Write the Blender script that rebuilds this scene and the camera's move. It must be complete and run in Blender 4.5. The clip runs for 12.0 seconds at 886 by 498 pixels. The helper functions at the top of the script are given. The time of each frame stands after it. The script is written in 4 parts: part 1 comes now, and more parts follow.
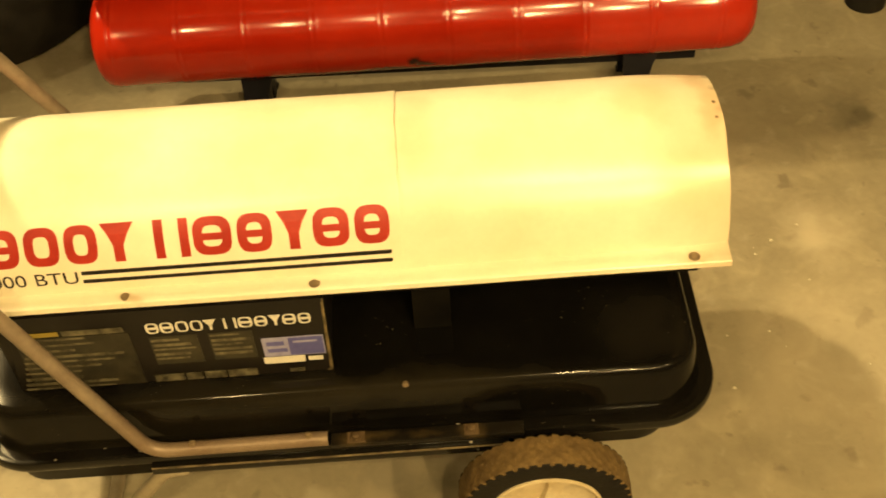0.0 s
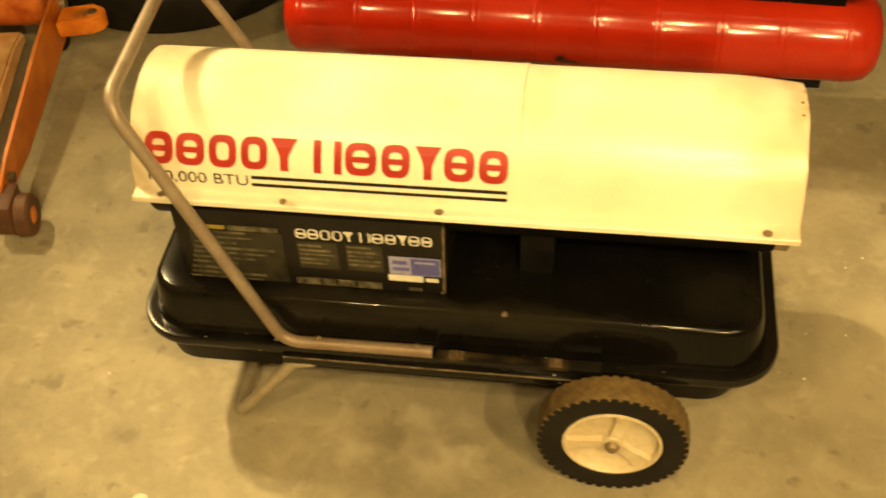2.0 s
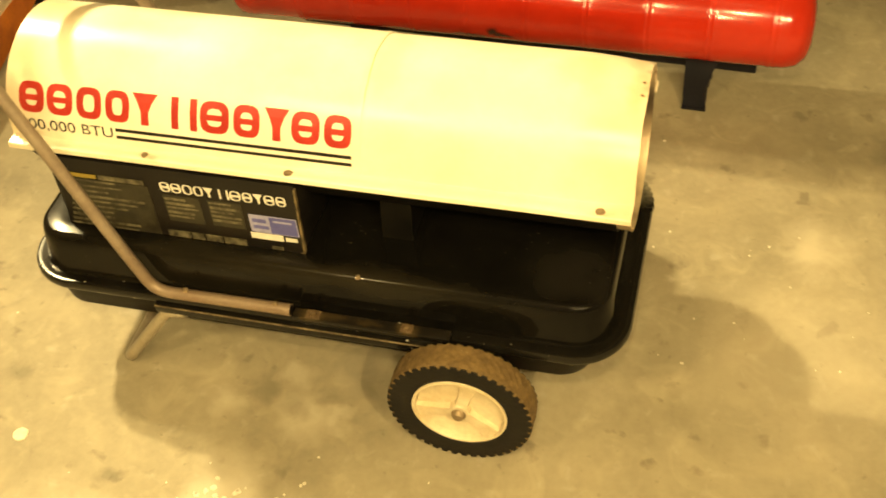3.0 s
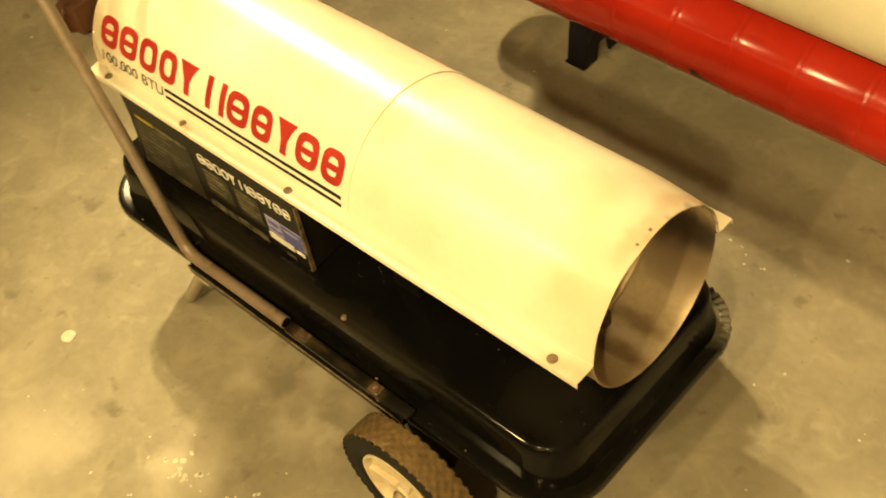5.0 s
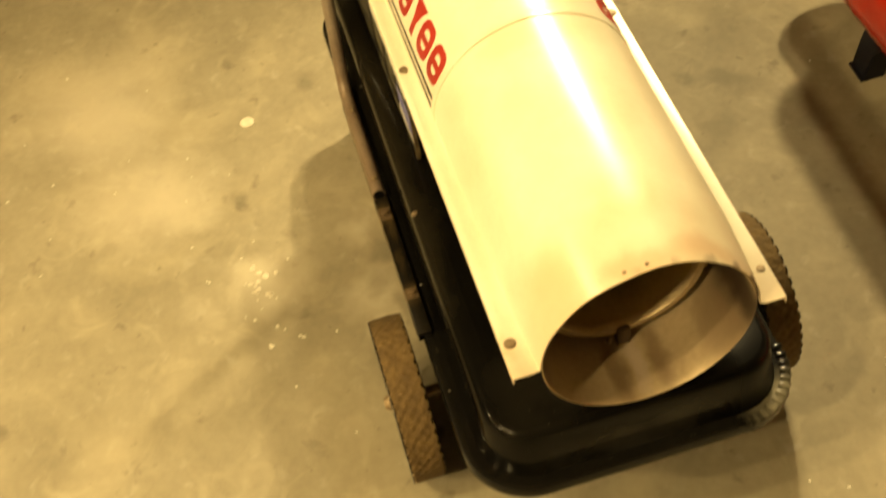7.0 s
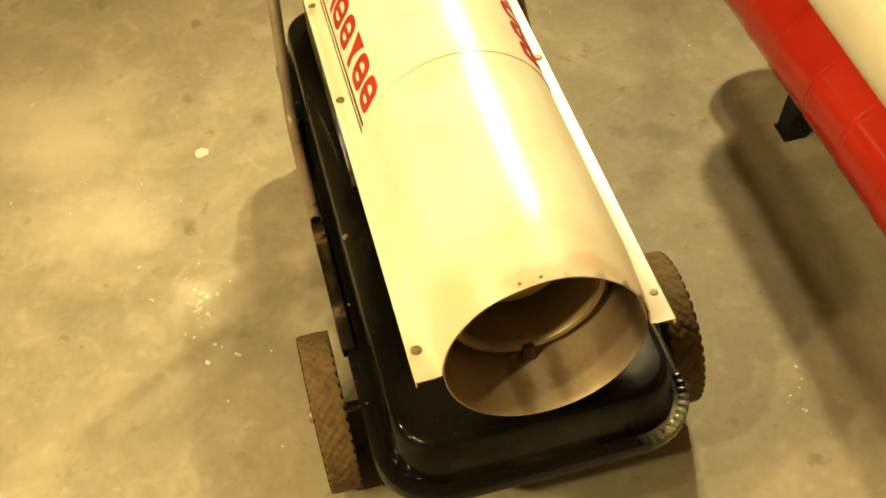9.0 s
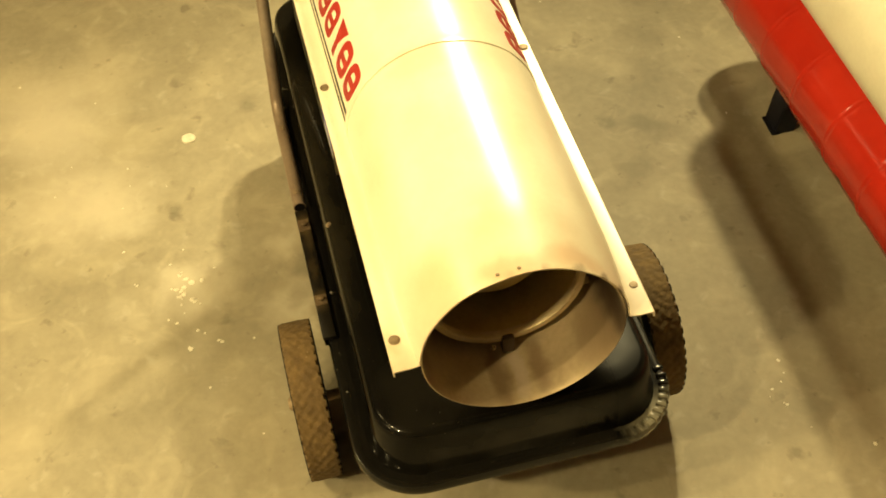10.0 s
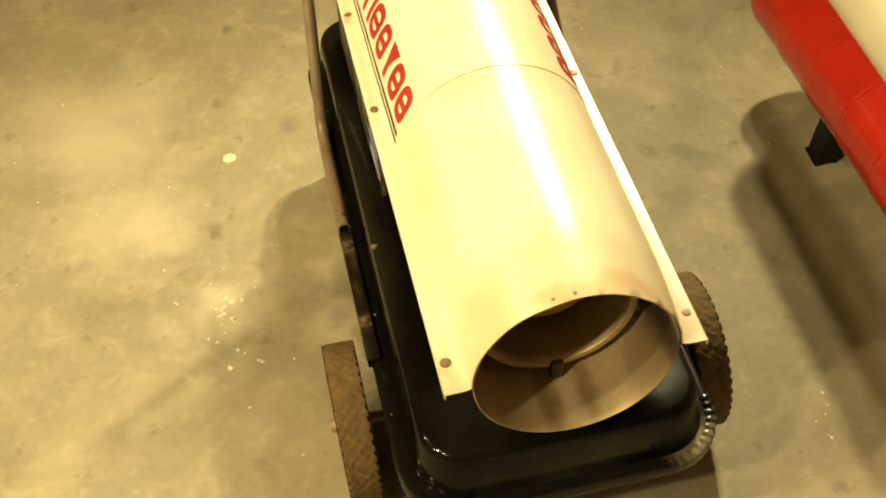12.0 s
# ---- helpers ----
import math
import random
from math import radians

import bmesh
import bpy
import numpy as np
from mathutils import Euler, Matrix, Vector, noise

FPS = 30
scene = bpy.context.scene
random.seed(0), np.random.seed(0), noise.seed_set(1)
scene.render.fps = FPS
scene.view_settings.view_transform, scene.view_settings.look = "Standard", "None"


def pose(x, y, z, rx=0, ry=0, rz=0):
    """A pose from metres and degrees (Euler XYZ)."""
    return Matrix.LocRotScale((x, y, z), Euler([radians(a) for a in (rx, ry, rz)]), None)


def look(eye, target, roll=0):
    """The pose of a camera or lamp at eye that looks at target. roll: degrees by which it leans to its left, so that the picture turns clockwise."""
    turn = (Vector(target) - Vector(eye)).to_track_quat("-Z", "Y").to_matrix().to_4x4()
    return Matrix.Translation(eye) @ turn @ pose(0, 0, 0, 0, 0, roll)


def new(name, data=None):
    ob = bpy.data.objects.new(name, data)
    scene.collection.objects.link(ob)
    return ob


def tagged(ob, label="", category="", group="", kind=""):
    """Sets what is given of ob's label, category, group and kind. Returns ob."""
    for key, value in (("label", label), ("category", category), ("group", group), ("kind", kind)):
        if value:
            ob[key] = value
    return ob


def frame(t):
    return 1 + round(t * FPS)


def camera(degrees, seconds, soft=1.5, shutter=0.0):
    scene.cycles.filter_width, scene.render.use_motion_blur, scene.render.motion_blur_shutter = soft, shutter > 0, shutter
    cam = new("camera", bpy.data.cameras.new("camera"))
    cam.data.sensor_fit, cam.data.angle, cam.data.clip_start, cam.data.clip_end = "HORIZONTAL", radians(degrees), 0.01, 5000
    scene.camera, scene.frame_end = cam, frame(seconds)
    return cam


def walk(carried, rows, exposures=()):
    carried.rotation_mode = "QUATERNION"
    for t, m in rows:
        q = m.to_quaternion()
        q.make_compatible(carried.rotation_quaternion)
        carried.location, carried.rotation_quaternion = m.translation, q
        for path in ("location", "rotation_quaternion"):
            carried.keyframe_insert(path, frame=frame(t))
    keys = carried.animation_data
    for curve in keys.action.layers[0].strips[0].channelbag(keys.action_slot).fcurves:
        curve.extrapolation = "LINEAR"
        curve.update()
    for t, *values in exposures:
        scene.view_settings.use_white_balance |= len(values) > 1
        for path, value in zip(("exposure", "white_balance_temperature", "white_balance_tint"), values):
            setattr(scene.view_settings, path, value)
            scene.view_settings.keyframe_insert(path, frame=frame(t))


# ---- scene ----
cam = camera(40.5, 12.0, soft=1.75, shutter=0.35)
PATH = [
    (0, (0.148, -1.141, 1.624), (0.14, 0.197, 0.138), -4.3),
    (0.2, (0.163, -1.129, 1.632), (0.079, 0.202, 0.141), -5.7),
    (0.5, (0.187, -1.129, 1.638), (-0.088, 0.193, 0.163), -9.6),
    (0.8, (0.127, -1.18, 1.641), (-0.089, 0.204, 0.214), -5.5),
    (1, (0.094, -1.232, 1.67), (-0.092, 0.192, 0.277), -3.1),
    (1.1, (0.069, -1.284, 1.684), (-0.077, 0.179, 0.329), -1.2),
    (1.2, (0.06, -1.325, 1.672), (-0.098, 0.148, 0.328), 0.6),
    (1.5, (0.132, -1.394, 1.712), (-0.083, 0.038, 0.333), 0.3),
    (1.8, (0.135, -1.42, 1.727), (-0.035, -0.035, 0.289), -0.8),
    (2, (0.214, -1.425, 1.722), (-0.039, -0.05, 0.293), -3.5),
    (2.2, (0.288, -1.438, 1.721), (0.029, -0.061, 0.293), -2.9),
    (2.5, (0.484, -1.445, 1.716), (0.16, -0.077, 0.293), -4.2),
    (3, (0.616, -1.383, 1.714), (0.188, -0.072, 0.265), -5.6),
    (3.2, (0.623, -1.360, 1.676), (0.141, -0.056, 0.238), -5.1),
    (4.8, (1.022, -0.802, 1.666), (0.031, 0.076, 0.167), -11.2),
    (5, (1.051, -0.752, 1.666), (0.016, 0.07, 0.165), -11.8),
    (5.2, (1.058, -0.686, 1.640), (-0.018, 0.069, 0.134), -11.8),
    (5.5, (1.027, -0.553, 1.638), (0.024, 0.172, 0.067), -9.5),
    (5.8, (0.952, -0.494, 1.655), (0.009, 0.253, 0.065), -4.5),
    (6, (0.934, -0.449, 1.641), (-0.083, 0.166, 0.032), -7.9),
    (6.2, (0.933, -0.441, 1.632), (-0.134, 0.083, 0.024), -8.1),
    (6.5, (1.0, -0.401, 1.623), (-0.172, -0.036, 0.043), -8.5),
    (6.8, (1.132, -0.357, 1.612), (-0.135, -0.102, 0.085), -8.0),
    (7, (1.203, -0.304, 1.598), (-0.048, -0.139, 0.046), -10.4),
    (7.2, (1.244, -0.303, 1.613), (-0.002, -0.16, 0.055), -10.9),
    (8.8, (1.333, -0.268, 1.615), (0.009, -0.052, 0.132), -5.8),
    (9, (1.335, -0.255, 1.621), (0.008, -0.028, 0.142), -6.0),
    (9.5, (1.341, -0.245, 1.614), (0.022, -0.006, 0.129), -5.7),
    (10, (1.335, -0.235, 1.62), (0.025, -0.006, 0.126), -5.1),
    (10.5, (1.329, -0.234, 1.618), (0.017, -0.002, 0.127), -4.4),
    (11, (1.329, -0.24, 1.624), (0.01, -0.026, 0.136), -4.3),
    (11.2, (1.331, -0.237, 1.622), (0.011, -0.021, 0.135), -4.5),
    (11.5, (1.333, -0.245, 1.628), (0.006, -0.024, 0.149), -3.9),
    (12, (1.326, -0.278, 1.616), (-0.022, -0.067, 0.154), -4.7),
]
# the camera brightens and cools its picture a little on the way
EXPOSURES = [(0.0, 0.07, 7250, 18), (1.0, 0.04, 7450, 19), (2.0, 0.20, 7450, 17), (2.5, 0.44, 7150, 13), (3.0, 0.59, 6850, 12), (3.4, 0.57, 6850, 12), (4.8, 0.23, 6750, 14), (6.5, 0.15, 6750, 15), (9.0, 0.27, 6400, 11), (12.0, 0.30, 6050, 9)]
walk(cam, [(t, look(eye, target, roll)) for t, eye, target, roll in PATH], EXPOSURES)

# ---- light ----
world = bpy.data.worlds.new("world")
scene.world = world
world.use_nodes = True
world.node_tree.nodes["Background"].inputs["Color"].default_value = (1.0, 0.8, 0.5, 1)
world.node_tree.nodes["Background"].inputs["Strength"].default_value = 0.008
WARM, AMBER = (1.0, 0.80, 0.38), (1.0, 0.76, 0.33)


# a pair of ceiling spots up the room, aimed at the heaters, and bare bulbs along the front of the room: where, and how strong
CEIL = 2.80
SPOTS = [((-2.19, 1.29, 2.60), 430.0), ((-2.05, 0.98, 2.60), 185.0)]
BULBS = [((-0.75, -2.00, 2.62), 78.0), ((0.62, -1.72, 2.62), 95.0), ((1.72, -2.00, 2.62), 175.0), ((1.10, -3.30, 2.62), 200.0)]
AIM = Vector((0.15, -0.12, 0.2))
for where, watts in SPOTS + BULBS:
    spot = (where, watts) in SPOTS
    data = bpy.data.lights.new("lamp_light", "SPOT" if spot else "POINT")
    data.energy, data.color, data.shadow_soft_size = watts, WARM if spot else AMBER, 0.07 if spot else 0.06
    if spot:
        data.spot_size, data.spot_blend = radians(47), 1.0
    new("lamp_light", data).matrix_basis = look(where, AIM)

# ---- materials ----


def material(name, low, high, rough=0.5, metal=0.0, scale=6.0, grain=90.0, bump=0.15, rough_var=0.12, coat=0.0, speck=0.16, spec=0.5):
    """Two colours mixed by cloudy noise, with fine grain in colour, gloss and relief."""
    m = bpy.data.materials.new(name)
    m.use_nodes = True
    t = m.node_tree
    b = t.nodes["Principled BSDF"]
    co = t.nodes.new("ShaderNodeTexCoord")
    big = t.nodes.new("ShaderNodeTexNoise")
    big.inputs["Scale"].default_value, big.inputs["Detail"].default_value, big.inputs["Roughness"].default_value = scale, 6.0, 0.6
    fine = t.nodes.new("ShaderNodeTexNoise")
    fine.inputs["Scale"].default_value, fine.inputs["Detail"].default_value = grain, 3.0
    for n in (big, fine):
        t.links.new(co.outputs["Object"], n.inputs["Vector"])
    ramp = t.nodes.new("ShaderNodeMapRange")
    ramp.inputs["From Min"].default_value, ramp.inputs["From Max"].default_value = 0.32, 0.68
    t.links.new(big.outputs["Fac"], ramp.inputs["Value"])
    mix = t.nodes.new("ShaderNodeMix")
    mix.data_type = "RGBA"
    mix.inputs["A"].default_value, mix.inputs["B"].default_value = (*low, 1), (*high, 1)
    t.links.new(ramp.outputs["Result"], mix.inputs["Factor"])
    speck_n = t.nodes.new("ShaderNodeMapRange")
    speck_n.inputs["To Min"].default_value, speck_n.inputs["To Max"].default_value = 1.0 - speck, 1.0 + speck
    t.links.new(fine.outputs["Fac"], speck_n.inputs["Value"])
    mul = t.nodes.new("ShaderNodeVectorMath")
    mul.operation = "SCALE"
    t.links.new(mix.outputs["Result"], mul.inputs[0])
    t.links.new(speck_n.outputs["Result"], mul.inputs["Scale"])
    t.links.new(mul.outputs["Vector"], b.inputs["Base Color"])
    rr = t.nodes.new("ShaderNodeMapRange")
    rr.inputs["To Min"].default_value, rr.inputs["To Max"].default_value = max(rough - rough_var, 0.02), min(rough + rough_var, 1)
    t.links.new(big.outputs["Fac"], rr.inputs["Value"])
    t.links.new(rr.outputs["Result"], b.inputs["Roughness"])
    b.inputs["Metallic"].default_value, b.inputs["Coat Weight"].default_value, b.inputs["Specular IOR Level"].default_value = metal, coat, spec
    bp = t.nodes.new("ShaderNodeBump")
    bp.inputs["Strength"].default_value, bp.inputs["Distance"].default_value = bump, 0.002
    t.links.new(fine.outputs["Fac"], bp.inputs["Height"])
    t.links.new(bp.outputs["Normal"], b.inputs["Normal"])
    m["out"] = mul.name
    return m


def stained(m, stain, field, lo, hi, warp=0.05, warp_scale=9.0, amount=0.8):
    """Lays a stain over a material where the local coordinate named by field (a vector that is dotted with it) runs from lo to hi, with a ragged edge."""
    t = m.node_tree
    b = t.nodes["Principled BSDF"]
    old = t.nodes[m["out"]]
    co = t.nodes.new("ShaderNodeTexCoord")
    dot = t.nodes.new("ShaderNodeVectorMath")
    dot.operation = "DOT_PRODUCT"
    dot.inputs[1].default_value = field
    t.links.new(co.outputs["Object"], dot.inputs[0])
    n = t.nodes.new("ShaderNodeTexNoise")
    n.inputs["Scale"].default_value, n.inputs["Detail"].default_value = warp_scale, 5.0
    t.links.new(co.outputs["Object"], n.inputs["Vector"])
    add = t.nodes.new("ShaderNodeMath")
    add.operation = "MULTIPLY_ADD"
    add.inputs[1].default_value = warp * 2
    t.links.new(n.outputs["Fac"], add.inputs[0])
    t.links.new(dot.outputs["Value"], add.inputs[2])
    r = t.nodes.new("ShaderNodeMapRange")
    r.inputs["From Min"].default_value, r.inputs["From Max"].default_value = lo + warp, hi + warp
    r.inputs["To Max"].default_value = amount
    t.links.new(add.outputs["Value"], r.inputs["Value"])
    mix = t.nodes.new("ShaderNodeMix")
    mix.data_type = "RGBA"
    mix.inputs["B"].default_value = (*stain, 1)
    t.links.new(r.outputs["Result"], mix.inputs["Factor"])
    t.links.new(old.outputs["Vector"], mix.inputs["A"])
    t.links.new(mix.outputs["Result"], b.inputs["Base Color"])
    keep = t.nodes.new("ShaderNodeVectorMath")
    keep.operation = "SCALE"
    keep.inputs["Scale"].default_value = 1.0
    t.links.new(mix.outputs["Result"], keep.inputs[0])
    t.links.new(keep.outputs["Vector"], b.inputs["Base Color"])
    m["out"] = keep.name
    return m


def blot(m, centre, size, colour, amount=0.6, warp=0.03, warp_scale=16.0):
    """A soft ragged patch of colour inside an ellipsoid: its centre and half sizes are in the thing's own metres."""
    t = m.node_tree
    old = t.nodes[m["out"]]
    co = t.nodes.new("ShaderNodeTexCoord")
    n = t.nodes.new("ShaderNodeTexNoise")
    n.inputs["Scale"].default_value, n.inputs["Detail"].default_value = warp_scale, 5.0
    t.links.new(co.outputs["Object"], n.inputs["Vector"])
    shift = t.nodes.new("ShaderNodeVectorMath")
    shift.operation = "MULTIPLY_ADD"
    shift.inputs[1].default_value = (warp * 2, warp * 2, warp * 2)
    t.links.new(n.outputs["Color"], shift.inputs[0])
    t.links.new(co.outputs["Object"], shift.inputs[2])
    sub = t.nodes.new("ShaderNodeVectorMath")
    sub.operation = "SUBTRACT"
    sub.inputs[1].default_value = [c + warp for c in centre]
    t.links.new(shift.outputs["Vector"], sub.inputs[0])
    div = t.nodes.new("ShaderNodeVectorMath")
    div.operation = "DIVIDE"
    div.inputs[1].default_value = size
    t.links.new(sub.outputs["Vector"], div.inputs[0])
    length = t.nodes.new("ShaderNodeVectorMath")
    length.operation = "LENGTH"
    t.links.new(div.outputs["Vector"], length.inputs[0])
    r = t.nodes.new("ShaderNodeMapRange")
    r.interpolation_type = "SMOOTHSTEP"
    r.inputs["From Min"].default_value, r.inputs["From Max"].default_value, r.inputs["To Max"].default_value = 1.2, 0.3, amount
    t.links.new(length.outputs["Value"], r.inputs["Value"])
    cover(m, old, r, colour)


def dust(m, colour, scale, size, amount=0.8):
    """Small round specks scattered over a material."""
    t = m.node_tree
    old = t.nodes[m["out"]]
    co = t.nodes.new("ShaderNodeTexCoord")
    v = t.nodes.new("ShaderNodeTexVoronoi")
    v.inputs["Scale"].default_value = scale
    t.links.new(co.outputs["Object"], v.inputs["Vector"])
    n = t.nodes.new("ShaderNodeTexNoise")
    n.inputs["Scale"].default_value = scale * 0.12
    t.links.new(co.outputs["Object"], n.inputs["Vector"])
    gap = t.nodes.new("ShaderNodeMapRange")
    gap.inputs["From Min"].default_value, gap.inputs["From Max"].default_value, gap.inputs["To Max"].default_value = 0.42, 0.75, size
    t.links.new(n.outputs["Fac"], gap.inputs["Value"])
    less = t.nodes.new("ShaderNodeMath")
    less.operation = "SUBTRACT"
    t.links.new(gap.outputs["Result"], less.inputs[0])
    t.links.new(v.outputs["Distance"], less.inputs[1])
    r = t.nodes.new("ShaderNodeMapRange")
    r.inputs["From Min"].default_value, r.inputs["From Max"].default_value, r.inputs["To Max"].default_value = 0.0, size * 0.4, amount
    t.links.new(less.outputs["Value"], r.inputs["Value"])
    cover(m, old, r, colour)


def cover(m, old, fac, colour):
    """Lays a colour over what a material had so far."""
    t = m.node_tree
    mix = t.nodes.new("ShaderNodeMix")
    mix.data_type = "RGBA"
    mix.inputs["B"].default_value = (*colour, 1)
    t.links.new(fac.outputs["Result"], mix.inputs["Factor"])
    t.links.new(old.outputs["Vector"], mix.inputs["A"])
    keep = t.nodes.new("ShaderNodeVectorMath")
    keep.operation = "SCALE"
    keep.inputs["Scale"].default_value = 1.0
    t.links.new(mix.outputs["Result"], keep.inputs[0])
    t.links.new(keep.outputs["Vector"], t.nodes["Principled BSDF"].inputs["Base Color"])
    m["out"] = keep.name


def dull(m, field, lo, hi, rough):
    """Raises a material's roughness where the local coordinate named by field runs from lo to hi: grime on an old shine."""
    t = m.node_tree
    b = t.nodes["Principled BSDF"]
    had = b.inputs["Roughness"].links[0].from_socket
    co = t.nodes.new("ShaderNodeTexCoord")
    dot = t.nodes.new("ShaderNodeVectorMath")
    dot.operation = "DOT_PRODUCT"
    dot.inputs[1].default_value = field
    t.links.new(co.outputs["Object"], dot.inputs[0])
    r = t.nodes.new("ShaderNodeMapRange")
    r.inputs["From Min"].default_value, r.inputs["From Max"].default_value, r.inputs["To Max"].default_value = lo, hi, rough
    t.links.new(dot.outputs["Value"], r.inputs["Value"])
    most = t.nodes.new("ShaderNodeMath")
    most.operation = "MAXIMUM"
    t.links.new(had, most.inputs[0])
    t.links.new(r.outputs["Result"], most.inputs[1])
    t.links.new(most.outputs["Value"], b.inputs["Roughness"])


def concrete():
    m = material("concrete", (0.235, 0.205, 0.138), (0.325, 0.287, 0.20), rough=0.66, scale=3.2, grain=60, bump=0.2, rough_var=0.12, spec=0.3)
    t = m.node_tree
    b = t.nodes["Principled BSDF"]
    co = t.nodes.new("ShaderNodeTexCoord")
    last = t.nodes[m["out"]].outputs["Vector"]
    # oil blotches, dusty pale patches and trowel swirls
    for scale, lo, hi, colour, amount, distort in ((2.6, 0.52, 0.72, (0.17, 0.145, 0.095), 0.32, 0.3), (4.2, 0.50, 0.70, (0.44, 0.385, 0.26), 0.4, 1.2), (11.0, 0.54, 0.72, (0.47, 0.41, 0.28), 0.3, 1.4),
                                                   (26.0, 0.60, 0.74, (0.55, 0.50, 0.40), 0.2, 0.4), (15.0, 0.64, 0.72, (0.13, 0.105, 0.07), 0.55, 0.2), (38.0, 0.66, 0.74, (0.12, 0.10, 0.065), 0.4, 0.0)):
        n = t.nodes.new("ShaderNodeTexNoise")
        n.inputs["Scale"].default_value, n.inputs["Detail"].default_value, n.inputs["Distortion"].default_value = scale, 4.0, distort
        t.links.new(co.outputs["Object"], n.inputs["Vector"])
        r = t.nodes.new("ShaderNodeMapRange")
        r.inputs["From Min"].default_value, r.inputs["From Max"].default_value, r.inputs["To Max"].default_value = lo, hi, amount
        t.links.new(n.outputs["Fac"], r.inputs["Value"])
        mix = t.nodes.new("ShaderNodeMix")
        mix.data_type = "RGBA"
        mix.inputs["B"].default_value = (*colour, 1)
        t.links.new(r.outputs["Result"], mix.inputs["Factor"])
        t.links.new(last, mix.inputs["A"])
        last = mix.outputs["Result"]
    # single blots: place, size, colour, strength
    wob = t.nodes.new("ShaderNodeTexNoise")
    wob.inputs["Scale"].default_value, wob.inputs["Detail"].default_value = 14.0, 5.0
    t.links.new(co.outputs["Object"], wob.inputs["Vector"])
    shift = t.nodes.new("ShaderNodeVectorMath")
    shift.operation = "MULTIPLY_ADD"
    shift.inputs[1].default_value = (0.11, 0.11, 0.0)
    t.links.new(wob.outputs["Color"], shift.inputs[0])
    t.links.new(co.outputs["Object"], shift.inputs[2])
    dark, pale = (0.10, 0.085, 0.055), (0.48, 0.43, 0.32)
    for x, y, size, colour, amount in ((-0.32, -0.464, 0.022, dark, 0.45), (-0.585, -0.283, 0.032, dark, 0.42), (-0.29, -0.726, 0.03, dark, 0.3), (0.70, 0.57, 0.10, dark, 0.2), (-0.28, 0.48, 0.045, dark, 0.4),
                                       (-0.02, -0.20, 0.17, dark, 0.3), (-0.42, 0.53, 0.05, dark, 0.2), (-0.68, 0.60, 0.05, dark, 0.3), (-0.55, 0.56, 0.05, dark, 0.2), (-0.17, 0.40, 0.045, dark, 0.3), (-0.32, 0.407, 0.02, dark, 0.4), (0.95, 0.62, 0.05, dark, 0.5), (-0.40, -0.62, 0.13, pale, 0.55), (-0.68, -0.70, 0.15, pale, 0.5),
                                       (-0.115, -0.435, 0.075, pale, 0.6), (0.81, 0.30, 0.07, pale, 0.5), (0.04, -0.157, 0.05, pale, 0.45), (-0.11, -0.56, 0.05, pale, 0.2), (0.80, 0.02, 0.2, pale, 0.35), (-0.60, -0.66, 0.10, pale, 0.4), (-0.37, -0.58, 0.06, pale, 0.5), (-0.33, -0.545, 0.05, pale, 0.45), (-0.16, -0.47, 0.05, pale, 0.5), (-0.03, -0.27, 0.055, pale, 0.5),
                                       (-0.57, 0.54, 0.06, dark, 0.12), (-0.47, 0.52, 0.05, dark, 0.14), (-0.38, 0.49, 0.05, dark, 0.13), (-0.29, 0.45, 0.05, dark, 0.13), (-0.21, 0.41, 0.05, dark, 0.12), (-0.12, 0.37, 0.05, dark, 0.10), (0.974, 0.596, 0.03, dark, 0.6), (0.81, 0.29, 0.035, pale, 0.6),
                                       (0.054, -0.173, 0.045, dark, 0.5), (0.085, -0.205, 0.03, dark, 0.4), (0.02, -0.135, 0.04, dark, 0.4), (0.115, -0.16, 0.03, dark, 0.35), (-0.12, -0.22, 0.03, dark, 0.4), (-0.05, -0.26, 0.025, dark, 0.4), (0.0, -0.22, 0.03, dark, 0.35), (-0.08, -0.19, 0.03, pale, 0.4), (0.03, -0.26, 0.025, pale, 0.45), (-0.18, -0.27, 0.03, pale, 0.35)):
        dist = t.nodes.new("ShaderNodeVectorMath")
        dist.operation = "DISTANCE"
        dist.inputs[1].default_value = (x + 0.055, y + 0.055, 0.0)
        t.links.new(shift.outputs["Vector"], dist.inputs[0])
        r = t.nodes.new("ShaderNodeMapRange")
        r.inputs["From Min"].default_value, r.inputs["From Max"].default_value = size * 1.25, size * 0.35
        r.inputs["To Max"].default_value = amount
        t.links.new(dist.outputs["Value"], r.inputs["Value"])
        mix = t.nodes.new("ShaderNodeMix")
        mix.data_type = "RGBA"
        mix.inputs["B"].default_value = (*colour, 1)
        t.links.new(r.outputs["Result"], mix.inputs["Factor"])
        t.links.new(last, mix.inputs["A"])
        last = mix.outputs["Result"]
    t.links.new(last, b.inputs["Base Color"])
    return m


CONCRETE = concrete()
PLASTER = material("plaster", (0.17, 0.155, 0.125), (0.23, 0.212, 0.175), rough=0.85, scale=1.5, grain=40)
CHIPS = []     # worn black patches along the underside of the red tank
CREAM = material("cream_paint", (0.76, 0.69, 0.505), (0.88, 0.825, 0.66), rough=0.30, scale=7, grain=140, bump=0.02, rough_var=0.05, speck=0.03, spec=0.65)
stained(CREAM, (0.54, 0.34, 0.17), (1, 0, 0), 0.40, 0.56, warp=0.09, warp_scale=10, amount=0.7)
stained(CREAM, (0.40, 0.25, 0.11), (-1, 0, 0), 0.42, 0.56, warp=0.07, warp_scale=12, amount=0.8)
